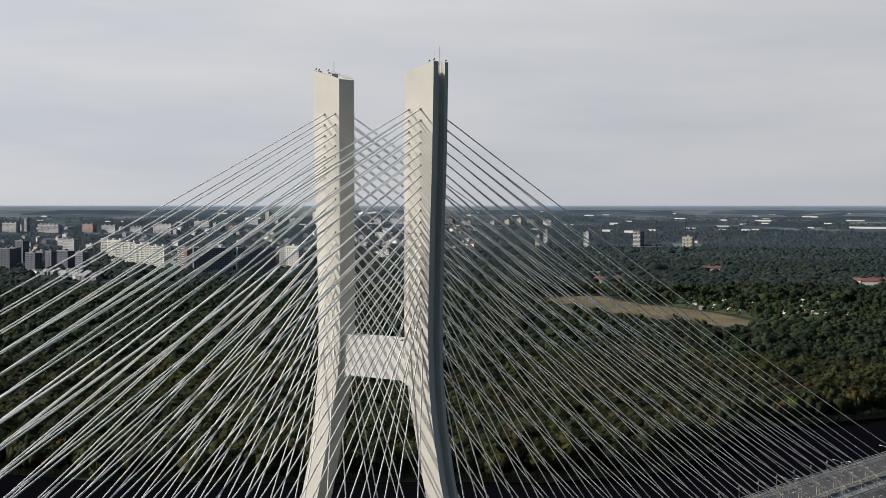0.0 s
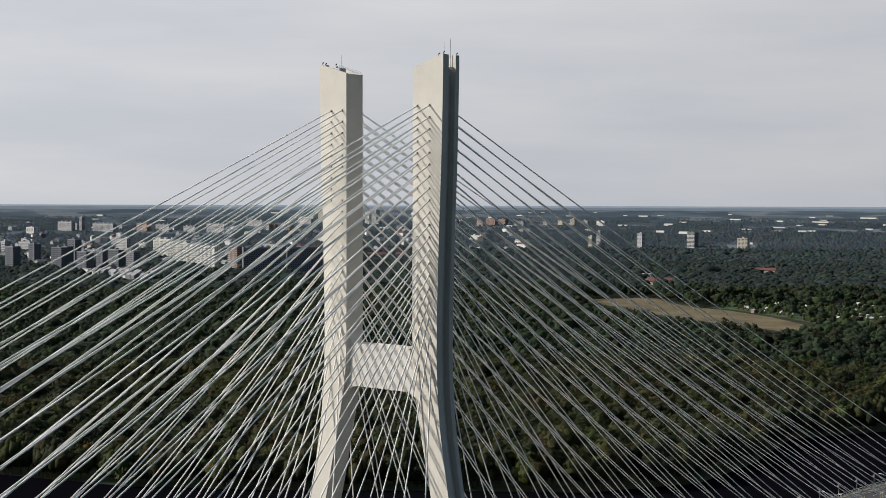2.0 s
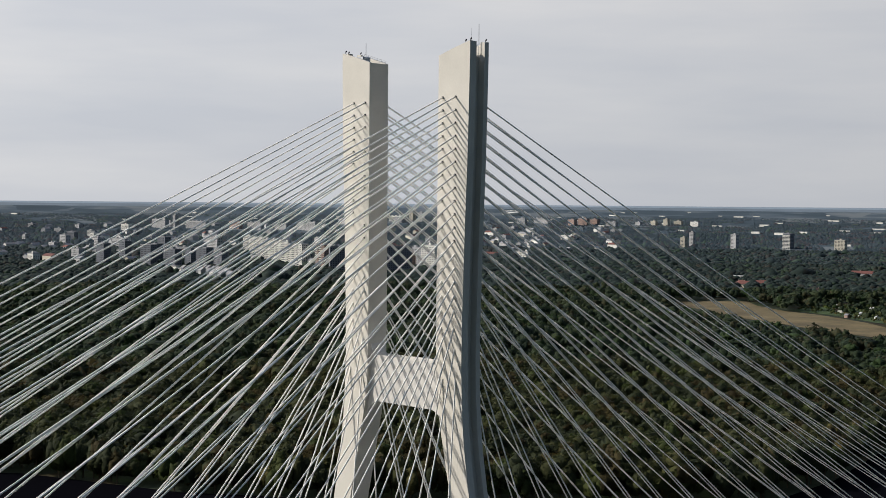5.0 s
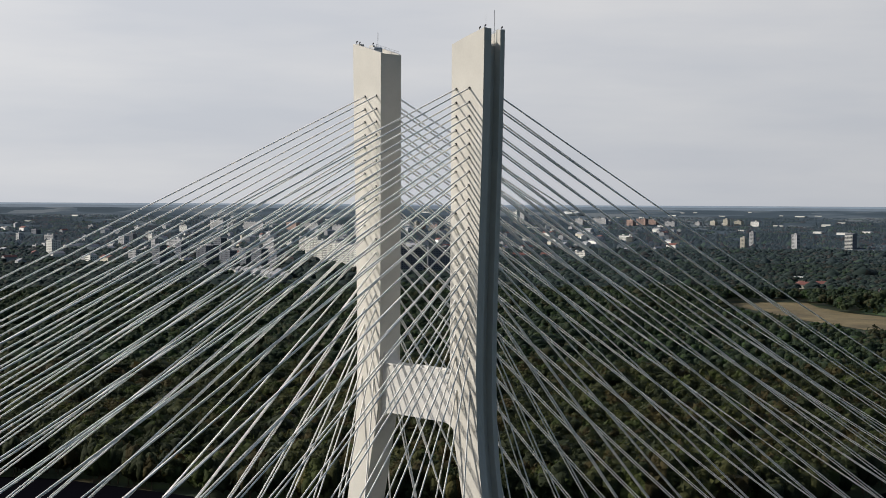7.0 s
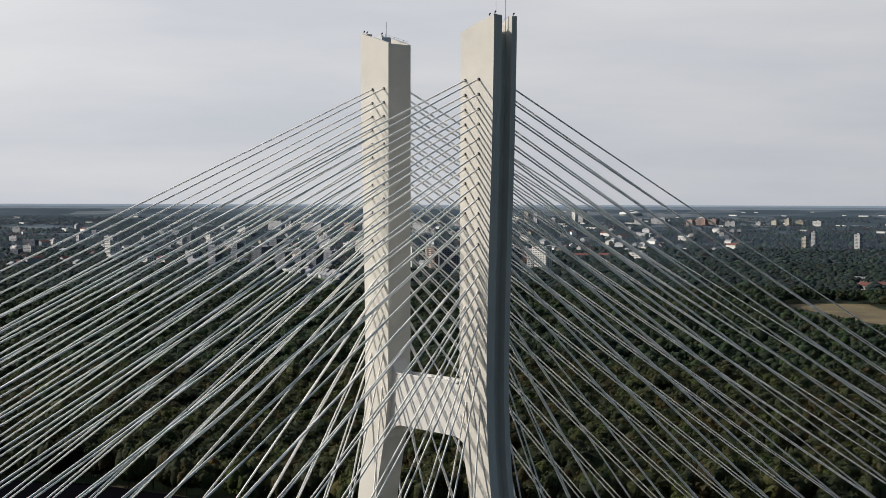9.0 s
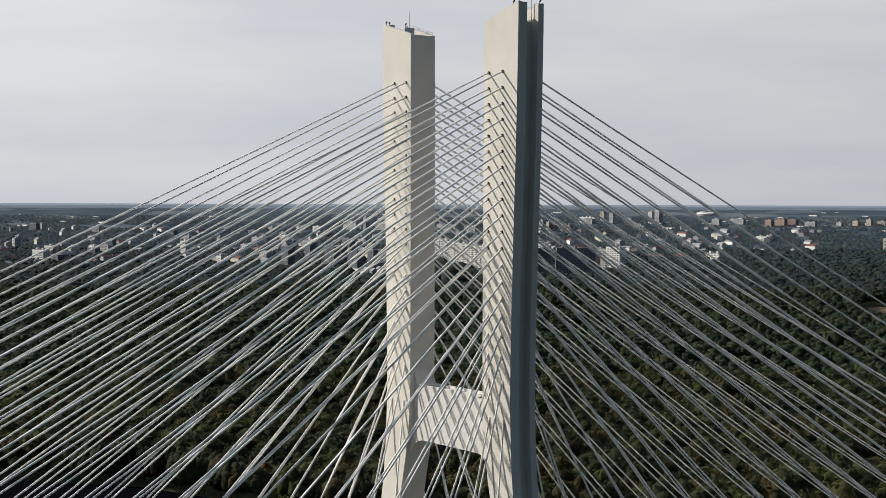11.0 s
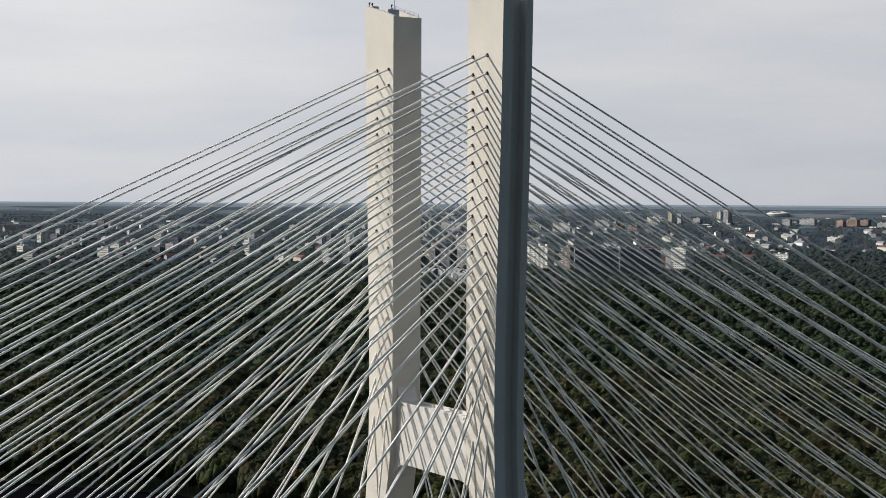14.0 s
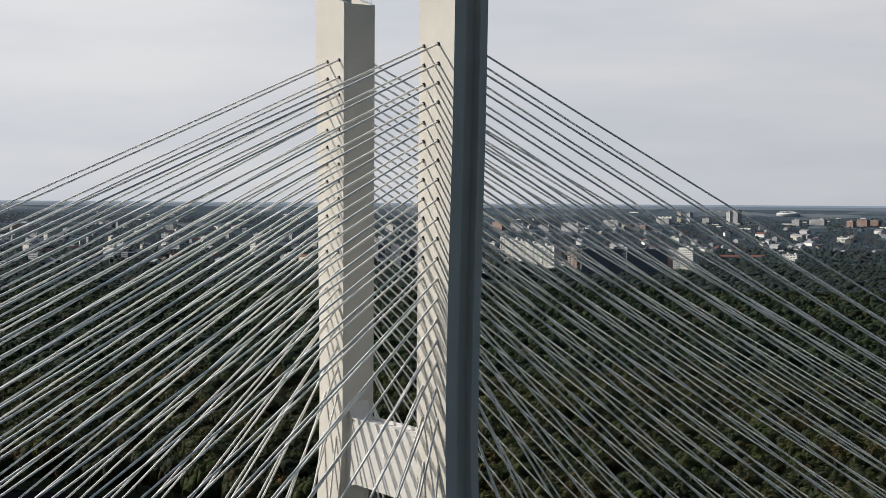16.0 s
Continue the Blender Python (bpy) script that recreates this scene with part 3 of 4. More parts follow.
def crown_shape(seed, level, blobs, sprays=0, flat=0.7):
    """A crown: uneven clumps round a middle one, about 1 in radius, covered with leafy sprays that break its surface and outline."""
    r = random.Random(seed)
    vs, fs, n, balls = [], [], 0, []
    if level == 0:
        # a low dome of six faces, for crowns far off
        v0 = np.array([(math.cos(a), math.sin(a), -0.3) for a in (i * math.pi / 3 for i in range(6))] + [(0.1, 0.05, 1.0)])
        f0 = np.array([(i, (i + 1) % 6, 6) for i in range(6)])
    else:
        v0, f0 = ico(level)
    if level == 1:
        f0 = f0[v0[f0].mean(axis=1)[:, 2] > -0.6]       # nobody sees the underside
    for b in range(blobs):
        v = lumpy(v0, seed * 11 + b, 0.55, 1.9)
        if blobs == 1:
            middle, half = np.array([0, 0, 0.55]), np.array([1.0, 1.0, flat])
        else:
            a = 2 * math.pi * (b + r.random() * 0.6) / max(1, blobs - 1)
            k = r.uniform(0.42, 0.66)
            d = 0.0 if b == 0 else r.uniform(0.42, 0.66)
            h = 0.95 if b == 0 else r.uniform(0.4, 0.85)
            middle, half = np.array([d * math.cos(a), d * math.sin(a), h]), np.array([k, k, k * 0.85])
        balls.append((middle, half))
        vs.append(v * half * (0.88 if sprays else 1.0) + middle)
        fs.append(f0 + n)
        n += len(v)
    cards, faces = [], []
    for k in range(sprays):
        middle, half = balls[k % blobs]
        z = r.uniform(-0.35, 1.0)
        a, w = r.uniform(0, 2 * math.pi), math.sqrt(1 - z * z)
        out = Vector((w * math.cos(a), w * math.sin(a), z))
        at = Vector(middle + np.array(out) * half * r.uniform(0.82, 1.12))
        face = (out + Vector((r.gauss(0, 0.55), r.gauss(0, 0.55), r.gauss(0.1, 0.45)))).normalized()
        d = face.orthogonal().normalized()
        d.rotate(Matrix.Rotation(r.uniform(0, 2 * math.pi), 3, face))
        e, g = face.cross(d), r.uniform(0.075, 0.17)
        i = n + len(cards)
        cards += [at - d * g * 0.7 - e * g, at - d * g * 0.5 + e * g, at + d * g * 1.2 + face * g * 0.3]
        faces.append((i, i + 1, i + 2))
    if cards:
        vs.append(np.array([c[:] for c in cards]))
        fs.append(np.array(faces))
    return np.concatenate(vs), np.concatenate(fs)


def nearer(poly, k):
    """The same outline, drawn towards the bridge's near side: the low trees there leave the land behind in sight."""
    return [(167 + (x - 167) * k, -188 + (y + 188) * k) for x, y in poly]


OPEN = [RIVER, MEADOW, LAWN] + [nearer(p, k) for p in (MEADOW,) for k in (0.9875, 0.975, 0.9625, 0.95, 0.9375, 0.925, 0.9125, 0.90)]


def clear_of(px, py, margin=5.0):
    keep = np.ones(len(px), bool)
    for poly in OPEN:
        keep &= ~inside(px, py, poly)
    for dx, dy in ((margin, 0), (-margin, 0), (0, margin), (0, -margin)):
        keep &= ~inside(px + dx, py + dy, RIVER)
    keep &= px < -55
    thin = inside(px, py, GARDENS)
    for k in (0.97, 0.94, 0.91):
        thin |= inside(px, py, nearer(GARDENS, k))
    keep &= ~(thin & (np.random.RandomState(3).rand(len(px)) < 0.8))
    return keep


CITY = []      # (x, y, clearance) of the buildings, kept free of trees


def scatter(r0, r1, step, seed):
    """Points in a jittered grid inside the wide sector of land that lies beyond the bridge."""
    rs = np.random.RandomState(seed)
    g = np.arange(-r1 - 300, r1 + 300, step)
    px, py = [k.ravel() for k in np.meshgrid(g, g)]
    px = px + rs.uniform(-0.8, 0.8, len(px)) * step + CENTRE[0]
    py = py + rs.uniform(-0.8, 0.8, len(py)) * step + CENTRE[1]
    r = np.hypot(px - CENTRE[0], py - CENTRE[1])
    a = np.degrees(np.arctan2(-(px - CENTRE[0]), py - CENTRE[1]))
    k = (r > r0) & (r <= r1) & (a > 20.3) & (a < 75.8)
    px, py = px[k], py[k]
    k = clear_of(px, py)
    for x, y, c in CITY:
        for f in ((1.0, 0.985, 0.97, 0.955, 0.94, 0.925) if math.hypot(x - 150, y + 130) < 2600 else (1.0, 0.985, 0.97)):
            u, v = 150 + (x - 150) * f, -130 + (y + 130) * f
            k &= (np.abs(px - u) > c * f ** 8) | (np.abs(py - v) > c * f ** 8)
    return px[k], py[k], rs


def woodland(name, r0, r1, step, level, blobs, size, high, mat, seed, label, density=1.0, sprays=0, only=None, belts=None):
    px, py, rs = scatter(r0, r1, step, seed)
    if only is not None:
        g = np.random.RandomState(seed)
        px, py = g.uniform(-600, -280, 2400), g.uniform(880, 1140, 2400)
        k = inside(px, py, only)
        px, py = px[k], py[k]
    if density < 1:
        k = rs.rand(len(px)) < density
        px, py = px[k], py[k]
    if belts is not None:
        # long belts of trees with open land between
        k = np.array([noise.noise(Vector((x * 0.0045, y * 0.0045, 3.0))) + 0.5 * noise.noise(Vector((x * 0.02, y * 0.02, 8.0))) > belts for x, y in zip(px, py)])
        px, py = px[k], py[k]
    shapes = [crown_shape(seed * 20 + i, level, blobs, sprays) for i in range(8)]
    which = rs.randint(0, 8, len(px))
    vs, fs, n = [], [], 0
    pz = rise(np.hypot(px - CENTRE[0], py - CENTRE[1]))
    # stands of taller and lower trees
    stand = np.array([noise.noise(Vector((x * 0.012, y * 0.012, seed))) for x, y in zip(px, py)])
    r_all = np.hypot(px - CENTRE[0], py - CENTRE[1])
    small = np.where(r_all > FLAT, r_all / FLAT * (1 - np.clip((r_all - FLAT) / (RIM - FLAT), 0, 1)), 1.0)
    fine = np.array([noise.noise(Vector((x * 0.05, y * 0.05, seed + 5.0))) for x, y in zip(px, py)])
    stand = stand + 0.7 * fine
    for i in range(8):
        k = np.nonzero(which == i)[0]
        if not len(k):
            continue
        v, f = shapes[i]
        w = size * np.exp(rs.normal(0.0, 0.3, len(k))) * (1 + 0.2 * stand[k]) * small[k]
        h = high * rs.uniform(0.78, 1.2, len(k)) * (1 + 0.38 * stand[k]) * small[k]
        t = rs.uniform(0, 2 * math.pi, len(k))
        c, s = np.cos(t)[:, None], np.sin(t)[:, None]
        x = (v[None, :, 0] * c - v[None, :, 1] * s) * w[:, None] + px[k][:, None]
        y = (v[None, :, 0] * s + v[None, :, 1] * c) * w[:, None] + py[k][:, None]
        z = (v[None, :, 2] - 0.75) * w[:, None] + np.maximum(h - w * 0.4, w * 0.4)[:, None] + pz[k][:, None]
        vs.append(np.stack([x, y, z], -1).reshape(-1, 3))
        fs.append((f[None] + (np.arange(len(k)) * len(v))[:, None, None] + n).reshape(-1, 3))
        n += len(k) * len(v)
    ob = raw(name, np.concatenate(vs), np.concatenate(fs), mat, None, label, True)
    return tagged(ob, "", "woodland", "", "stuff")


# ---- buildings ----
WALL_WHITE = material("white_render", (0.66, 0.65, 0.60), 0.85, 0, 0.12, 0.05, 0.8, 0, obj=0.3)
WALL_GREY = material("grey_render", (0.125, 0.135, 0.155), 0.85, 0, 0.15, 0.05, 0.8, 0, obj=0.5)
WALL_PALE = material("pale_grey_render", (0.36, 0.36, 0.36), 0.85, 0, 0.18, 0.05, 0.8, 0, obj=0.6)
WALL_CREAM = material("cream_render", (0.43, 0.40, 0.325), 0.85, 0, 0.12, 0.05, 0.8, 0, obj=0.4)
WALL_BRICK = material("orange_brown_render", (0.30, 0.21, 0.175), 0.85, 0, 0.15, 0.05, 0.8, 0, obj=0.4)
ROOF_GREY = material("grey_roof_felt", (0.22, 0.22, 0.23), 0.9, 0, 0.2, 0.1, 1.0, 0, obj=0.4)
ROOF_RED = material("red_roof_tiles", (0.135, 0.056, 0.046), 0.85, 0, 0.2, 0.2, 2.0, 0.03, obj=0.4)
GLASS = material("dark_window_glass", (0.05, 0.055, 0.065), 0.15, 0, 0.2, 0.3, 1.0, 0, spec=0.5)
WALL_SLATE = material("slate_grey_render", (0.19, 0.195, 0.215), 0.85, 0, 0.15, 0.05, 0.8, 0, obj=0.4)
WALLS = {"slate": (WALL_SLATE, "dark slate-grey"), "white": (WALL_WHITE, "white"), "grey": (WALL_GREY, "grey"), "pale": (WALL_PALE, "pale grey"), "cream": (WALL_CREAM, "cream-coloured"), "brick": (WALL_BRICK, "orange-brown")}


def apartment_block(x, y, wide, deep, high, turn, wall, balconies=False):
    """A flat-roofed block of flats: walls, roof with stair heads, and a row of windows on each storey."""
    mat, colour = WALLS[wall]
    z = land_z(x, y) - 0.3
    tall = high > 1.6 * wide
    ob = empty("apartment_tower" if tall else "apartment_block", pose(x, y, z, 0, 0, turn), f"{colour} {'residential tower' if tall else 'block of flats'} with rows of dark windows", "building", "city buildings")
    bm = bmesh.new()
    box(bm, -wide / 2, -deep / 2, 0, wide / 2, deep / 2, high)
    wall_ob = part("wall", bm, mat, ob)
    bm = bmesh.new()
    box(bm, -wide / 2 - 0.25, -deep / 2 - 0.25, high, wide / 2 + 0.25, deep / 2 + 0.25, high + 0.7)
    roof = part("roof", bm, ROOF_GREY, ob)
    n = max(1, int(wide / 16))
    for i in range(n):
        bm = bmesh.new()
        c = -wide / 2 + wide * (i + 0.5) / n
        box(bm, c - 2.0, -2.5, high + 0.7, c + 2.0, 2.0, high + 3.2)
        part("stair_head", bm, mat, roof)
    bm, rail = bmesh.new(), bmesh.new()
    for k in range(int(high / 3.0)):
        z0 = 1.0 + k * 3.0
        for c in np.arange(-wide / 2 + 2.2, wide / 2 - 1.2, 3.4):
            box(bm, c - 0.95, -deep / 2 - 0.05, z0, c + 0.95, -deep / 2 + 0.1, z0 + 1.5)
        for c in np.arange(-deep / 2 + 2.2, deep / 2 - 1.2, 3.6):
            box(bm, wide / 2 - 0.1, c - 0.85, z0, wide / 2 + 0.05, c + 0.85, z0 + 1.5)
        for c in ([0.0] if tall else np.arange(-wide / 2 + 4.0, wide / 2 - 3.0, 10.4)):
            half = wide / 2 if tall else 2.6
            box(rail, c - half, -deep / 2 - 1.2, z0 - 0.9, c + half, -deep / 2, z0 + 0.15)
    tagged(part("window_grid", bm, GLASS, wall_ob), "", "", "", "stuff")
    if balconies:
        tagged(part("balcony_grid", rail, WALL_WHITE, wall_ob), "", "", "", "stuff")
    else:
        rail.free()
    CITY.append((x, y, max(wide, deep) * 0.55 + 3))
    return ob


def house(x, y, wide, deep, high, turn, wall="pale", ridge=3.2, tiles="red"):
    mat, colour = WALLS[wall]
    ob = empty("house", pose(x, y, land_z(x, y) - 0.2, 0, 0, turn), f"{colour} house with a {tiles} tiled gable roof", "house", "houses among the trees")
    bm = bmesh.new()
    prism_y(bm, [(-wide / 2, 0), (wide / 2, 0), (wide / 2, high), (0, high + ridge - 0.15), (-wide / 2, high)], -deep / 2, deep / 2)
    wall_ob = part("wall", bm, mat, ob)
    bm = bmesh.new()
    e = 0.5
    prism_y(bm, [(-wide / 2 - e, high - e * ridge * 2 / wide), (0, high + ridge), (wide / 2 + e, high - e * ridge * 2 / wide), (wide / 2 + e, high - e * ridge * 2 / wide + 0.3), (0, high + ridge + 0.35), (-wide / 2 - e, high - e * ridge * 2 / wide + 0.3)], -deep / 2 - e, deep / 2 + e)
    roof = part("roof", bm, ROOF_RED if tiles == "red" else ROOF_GREY, ob, f"{tiles} tiled roof")
    bm = bmesh.new()
    box(bm, wide * 0.15, deep * 0.1, high + ridge * 0.4, wide * 0.15 + 0.8, deep * 0.1 + 0.8, high + ridge + 1.0)
    part("chimney", bm, WALL_BRICK, roof)
    for c in np.arange(-wide / 2 + 1.6, wide / 2 - 1.0, 2.6):
        bm = bmesh.new()
        box(bm, c - 0.5, -deep / 2 - 0.05, 1.0, c + 0.5, -deep / 2 + 0.1, 2.4)
        part("window", bm, GLASS, wall_ob)
    CITY.append((x, y, max(wide, deep) * 0.6 + 3))
    return ob


def hall(x, y, wide, deep, high, turn):
    ob = empty("warehouse", pose(x, y, land_z(x, y) - 0.2, 0, 0, turn), "long low white warehouse with a shallow roof", "warehouse", "warehouses on the plain")
    bm = bmesh.new()
    prism_y(bm, [(-deep / 2, 0), (deep / 2, 0), (deep / 2, high), (0, high + 0.7), (-deep / 2, high)], -wide / 2, wide / 2)
    bm.transform(Matrix.Rotation(radians(90), 4, "Z"))
    wall_ob = part("wall", bm, WALL_WHITE, ob)
    bm = bmesh.new()
    box(bm, -wide / 2 - 0.3, -deep / 2 - 0.3, high + 0.72, wide / 2 + 0.3, deep / 2 + 0.3, high + 1.1)
    part("roof", bm, WALL_PALE, ob)
    for c in np.arange(-wide / 2 + 6, wide / 2 - 4, 14.0) if high > 5.5 else ():
        bm = bmesh.new()
        box(bm, c - 2, -deep / 2 - 0.06, 0.2, c + 2, -deep / 2 + 0.1, min(4.2, high - 1))
        part("gate", bm, ROOF_GREY, wall_ob)
    CITY.append((x, y, max(wide, deep) * 0.4 + 4))
    return ob


# the long lit slab by the edge of the woods
for x, y, wide, high in ((-2037, 1496, 14, 33.5), (-1916, 1426, 24.2, 33.5), (-1772, 1343, 23.6, 33.5), (-1656, 1280, 22.6, 33.5), (-1552, 1224, 21.4, 33.5)):
    apartment_block(x + 6, y + 5, wide * 1.7, 13, high, -3, "white", True)
apartment_block(-2130, 1490, 40, 12, 30, -4, "pale")
apartment_block(-1500, 1240, 24, 12, 33, -4, "brick", True)

# x, y, apparent width, height of blocks by colour
GREY_BLOCKS = [
    (-1634, 1016, 24, 33), (-1784, 1143, 21, 40), (-1575, 1020, 24, 28), (-1588, 1060, 19, 29), (-1690, 973, 22, 34), (-1787, 1072, 19, 34),
    (-1759, 1110, 23, 30), (-1540, 1050, 26, 31),
]
SLATE_BLOCKS = [
    (-1600, 1120, 26, 26),
]
WHITE_BLOCKS = [
    (-2538, 1538, 45, 19), (-1360, 1335, 26, 35), (-2881, 2687, 67, 24), (-2181, 3195, 34, 19), (-2066, 2498, 44, 16), (-1853, 2111, 24, 12),
    (-2773, 1213, 15, 17), (-2241, 1082, 28, 26), (-2915, 906, 26, 26), (-2800, 960, 19, 24), (-2208, 1062, 20, 28), (-1559, 1767, 31, 12),
]
PALE_BLOCKS = [
    (-3040, 1967, 62, 33), (-2960, 2030, 82, 29), (-3034, 2012, 18, 47), (-2859, 2147, 60, 26), (-2812, 2200, 57, 21), (-2747, 2235, 75, 32),
    (-2876, 2485, 65, 23), (-1425, 1383, 40, 29), (-2355, 3032, 38, 18), (-2324, 3119, 23, 13), (-2852, 2661, 41, 21), (-2801, 2774, 36, 20),
    (-2587, 2908, 32, 23), (-2567, 2972, 57, 21), (-2672, 915, 19, 34), (-2579, 1419, 29, 28), (-2142, 1238, 17, 29), (-2438, 1468, 44, 24),
    (-2795, 1220, 13, 14), (-2494, 1174, 25, 14), (-2778, 1435, 20, 17),
]
CREAM_BLOCKS = [
    (-1399, 2621, 30, 31), (-2285, 3140, 24, 19), (-2262, 3168, 22, 25), (-2240, 3195, 30, 18), (-2725, 2399, 16, 30), (-1655, 2401, 17, 36),
]
BRICK_BLOCKS = [
    (-2913, 2121, 51, 28), (-1392, 1322, 14, 24), (-2714, 2408, 21, 23), (-2696, 2438, 38, 18), (-2450, 2972, 30, 24), (-2444, 3014, 39, 26),
    (-2438, 3058, 33, 21),
]
for x, y, wide, high in ((-1380, 1189, 57, 35), (-1345, 1242, 56, 35)):
    apartment_block(x, y, wide, 12, high, 56, "slate")
for wall, rows in (("grey", GREY_BLOCKS), ("slate", SLATE_BLOCKS), ("white", WHITE_BLOCKS), ("pale", PALE_BLOCKS), ("cream", CREAM_BLOCKS), ("brick", BRICK_BLOCKS)):
    for x, y, w, h in rows:
        wide = max(13.0, w / 0.66 - 12.0)
        if math.hypot(x - 150, y + 130) > 2700:
            wide, h = max(11.0, wide * 0.72), h * 0.72
        apartment_block(x, y, wide, 12.5, h, random.uniform(-6, 6), wall)
for x, y, w, h, wall in ((-1698, 2493, 14, 33, "pale"), (-1568, 2467, 18, 33, "pale"), (-1502, 2577, 25, 34, "grey"), (-2732, 2793, 18, 36, "white"), (-2752, 2844, 25, 38, "pale"), (-2879, 2744, 20, 31, "cream"), (-2829, 2733, 18, 30, "pale")):
    apartment_block(x, y, w * 0.75, w * 0.7, h, random.uniform(-4, 4), wall, wall == "grey")

for x, y, w, h in ((-1898, 3069, 46, 9), (-1822, 3062, 61, 10), (-1809, 3158, 62, 8), (-1993, 3639, 88, 7), (-1845, 3642, 61, 9), (-1733, 3676, 112, 9), (-1682, 3890, 126, 9), (-1347, 3532, 150, 10),
                   (-891, 1450, 38, 8), (-1466, 2779, 20, 7), (-2557, 2684, 70, 8), (-1600, 3300, 60, 8), (-2300, 3600, 90, 8), (-2050, 3350, 55, 8), (-1500, 3800, 120, 8), (-2620, 3380, 70, 8), (-1250, 3900, 110, 8),
                   (-3250, 2900, 80, 8), (-3500, 2400, 90, 8), (-3700, 1900, 80, 8), (-3600, 1500, 70, 8), (-1560, 1015, 48, 6), (-1500, 985, 40, 6)):
    far = min(1.0, 3600 / math.hypot(x - 150, y + 130)) ** 2
    hall(x, y, w * (0.75 if w > 140 else random.uniform(0.3, 0.55)), 14 if w > 40 else 11, h * 0.55 * far, random.uniform(-8, 8))
# more sheds and halls of the trading estates far out on the plain
rs_far = random.Random(5)
for i in range(64):
    r, a = rs_far.uniform(3850, 4640), radians(rs_far.uniform(23, 46) if i % 3 else rs_far.uniform(46, 74))
    x, y = CENTRE[0] - r * math.sin(a), CENTRE[1] + r * math.cos(a)
    far = (1 - (r - FLAT) / (RIM - FLAT)) * r / FLAT
    hall(x, y, rs_far.uniform(14, 46) * far ** 0.5, 10 * far, 4.2 * far, rs_far.uniform(-15, 15))
# the low red-roofed school and the houses by the woods
for x, y, w, d, h, turn, wall in ((-841, 1690, 13, 30, 3.5, 105, "pale"), (-780, 1296, 10, 14, 5, 105, "cream"), (-764, 1308, 11, 15, 6, 120, "brick"), (-792, 1306, 9, 12, 5, 60, "pale"),
                                  (-521, 1469, 11, 15, 5, 70, "white"), (-500, 1452, 13, 18, 6, 110, "white"), (-510, 1492, 11, 14, 5, 118, "white"), (-488, 1470, 11, 16, 6, 100, "brick"),
                                  (-1661, 1720, 12, 34, 5, 125, "pale"), (-1640, 1768, 12, 26, 5, 110, "pale"), (-610, 1170, 5, 6, 9, 30, "white"), (-604, 1162, 4, 5, 7, 80, "white")):
    house(x, y, w, d, h, turn, wall)


# town houses and small blocks between the larger ones
rs_town = random.Random(12)
for i in range(330):
    r, a = rs_town.uniform(2150, 3900), radians(rs_town.uniform(38, 76))
    if a < radians(50):
        r = 2800 + (r - 2150) * 0.62       # towards the north the town begins farther off
    x, y = CENTRE[0] - r * math.sin(a), CENTRE[1] + r * math.cos(a)
    if any(abs(x - u) < c + 8 and abs(y - v) < c + 8 for u, v, c in CITY):
        continue
    if i % 3 or a < radians(50):
        house(x, y, rs_town.uniform(10, 14), rs_town.uniform(12, 34), rs_town.uniform(6, 11), rs_town.uniform(0, 90), rs_town.choice(["pale", "white", "cream", "pale"]), tiles=rs_town.choice(["red", "grey", "grey"]))
    else:
        apartment_block(x, y, rs_town.uniform(14, 36), 12, rs_town.uniform(9, 18), rs_town.uniform(-20, 20), rs_town.choice(["white", "pale", "pale", "grey"]))


# a street of terraced houses before the grey blocks
for i in range(13):
    house(-1490 + 15.5 * i, 985 - 5.0 * i + rs_town.uniform(-5, 5), 9, 13, 5.5, rs_town.uniform(60, 75), rs_town.choice(["pale", "grey", "slate", "grey"]), tiles="grey")
for i in range(9):
    house(-1500 + 19 * i, 1012 - 5.0 * i + rs_town.uniform(-5, 5), 9, 13, 5.5, rs_town.uniform(60, 75), rs_town.choice(["pale", "grey", "slate"]), tiles="grey")


def garden_shed(x, y, turn, wall):
    ob = empty("garden_shed", pose(x, y, 0.2, 0, 0, turn), f"small {WALLS[wall][1]} garden shed on an allotment", "shed", "allotment sheds")
    bm = bmesh.new()
    box(bm, -2.2, -1.8, 0, 2.2, 1.8, 2.4)
    part("wall", bm, WALLS[wall][0], ob)
    bm = bmesh.new()
    prism_y(bm, [(-2.5, 2.35), (0, 3.5), (2.5, 2.35), (2.5, 2.55), (0, 3.7), (-2.5, 2.55)], -2.1, 2.1)
    part("roof", bm, ROOF_GREY if wall != "white" else WALL_PALE, ob)


for i in range(60):
    x, y = rs_town.uniform(-540, -300), rs_town.uniform(940, 1125)
    if inside(np.array([x]), np.array([y]), GARDENS)[0]:
        garden_shed(x, y, rs_town.uniform(0, 90), rs_town.choice(["white", "white", "pale", "brick"]))


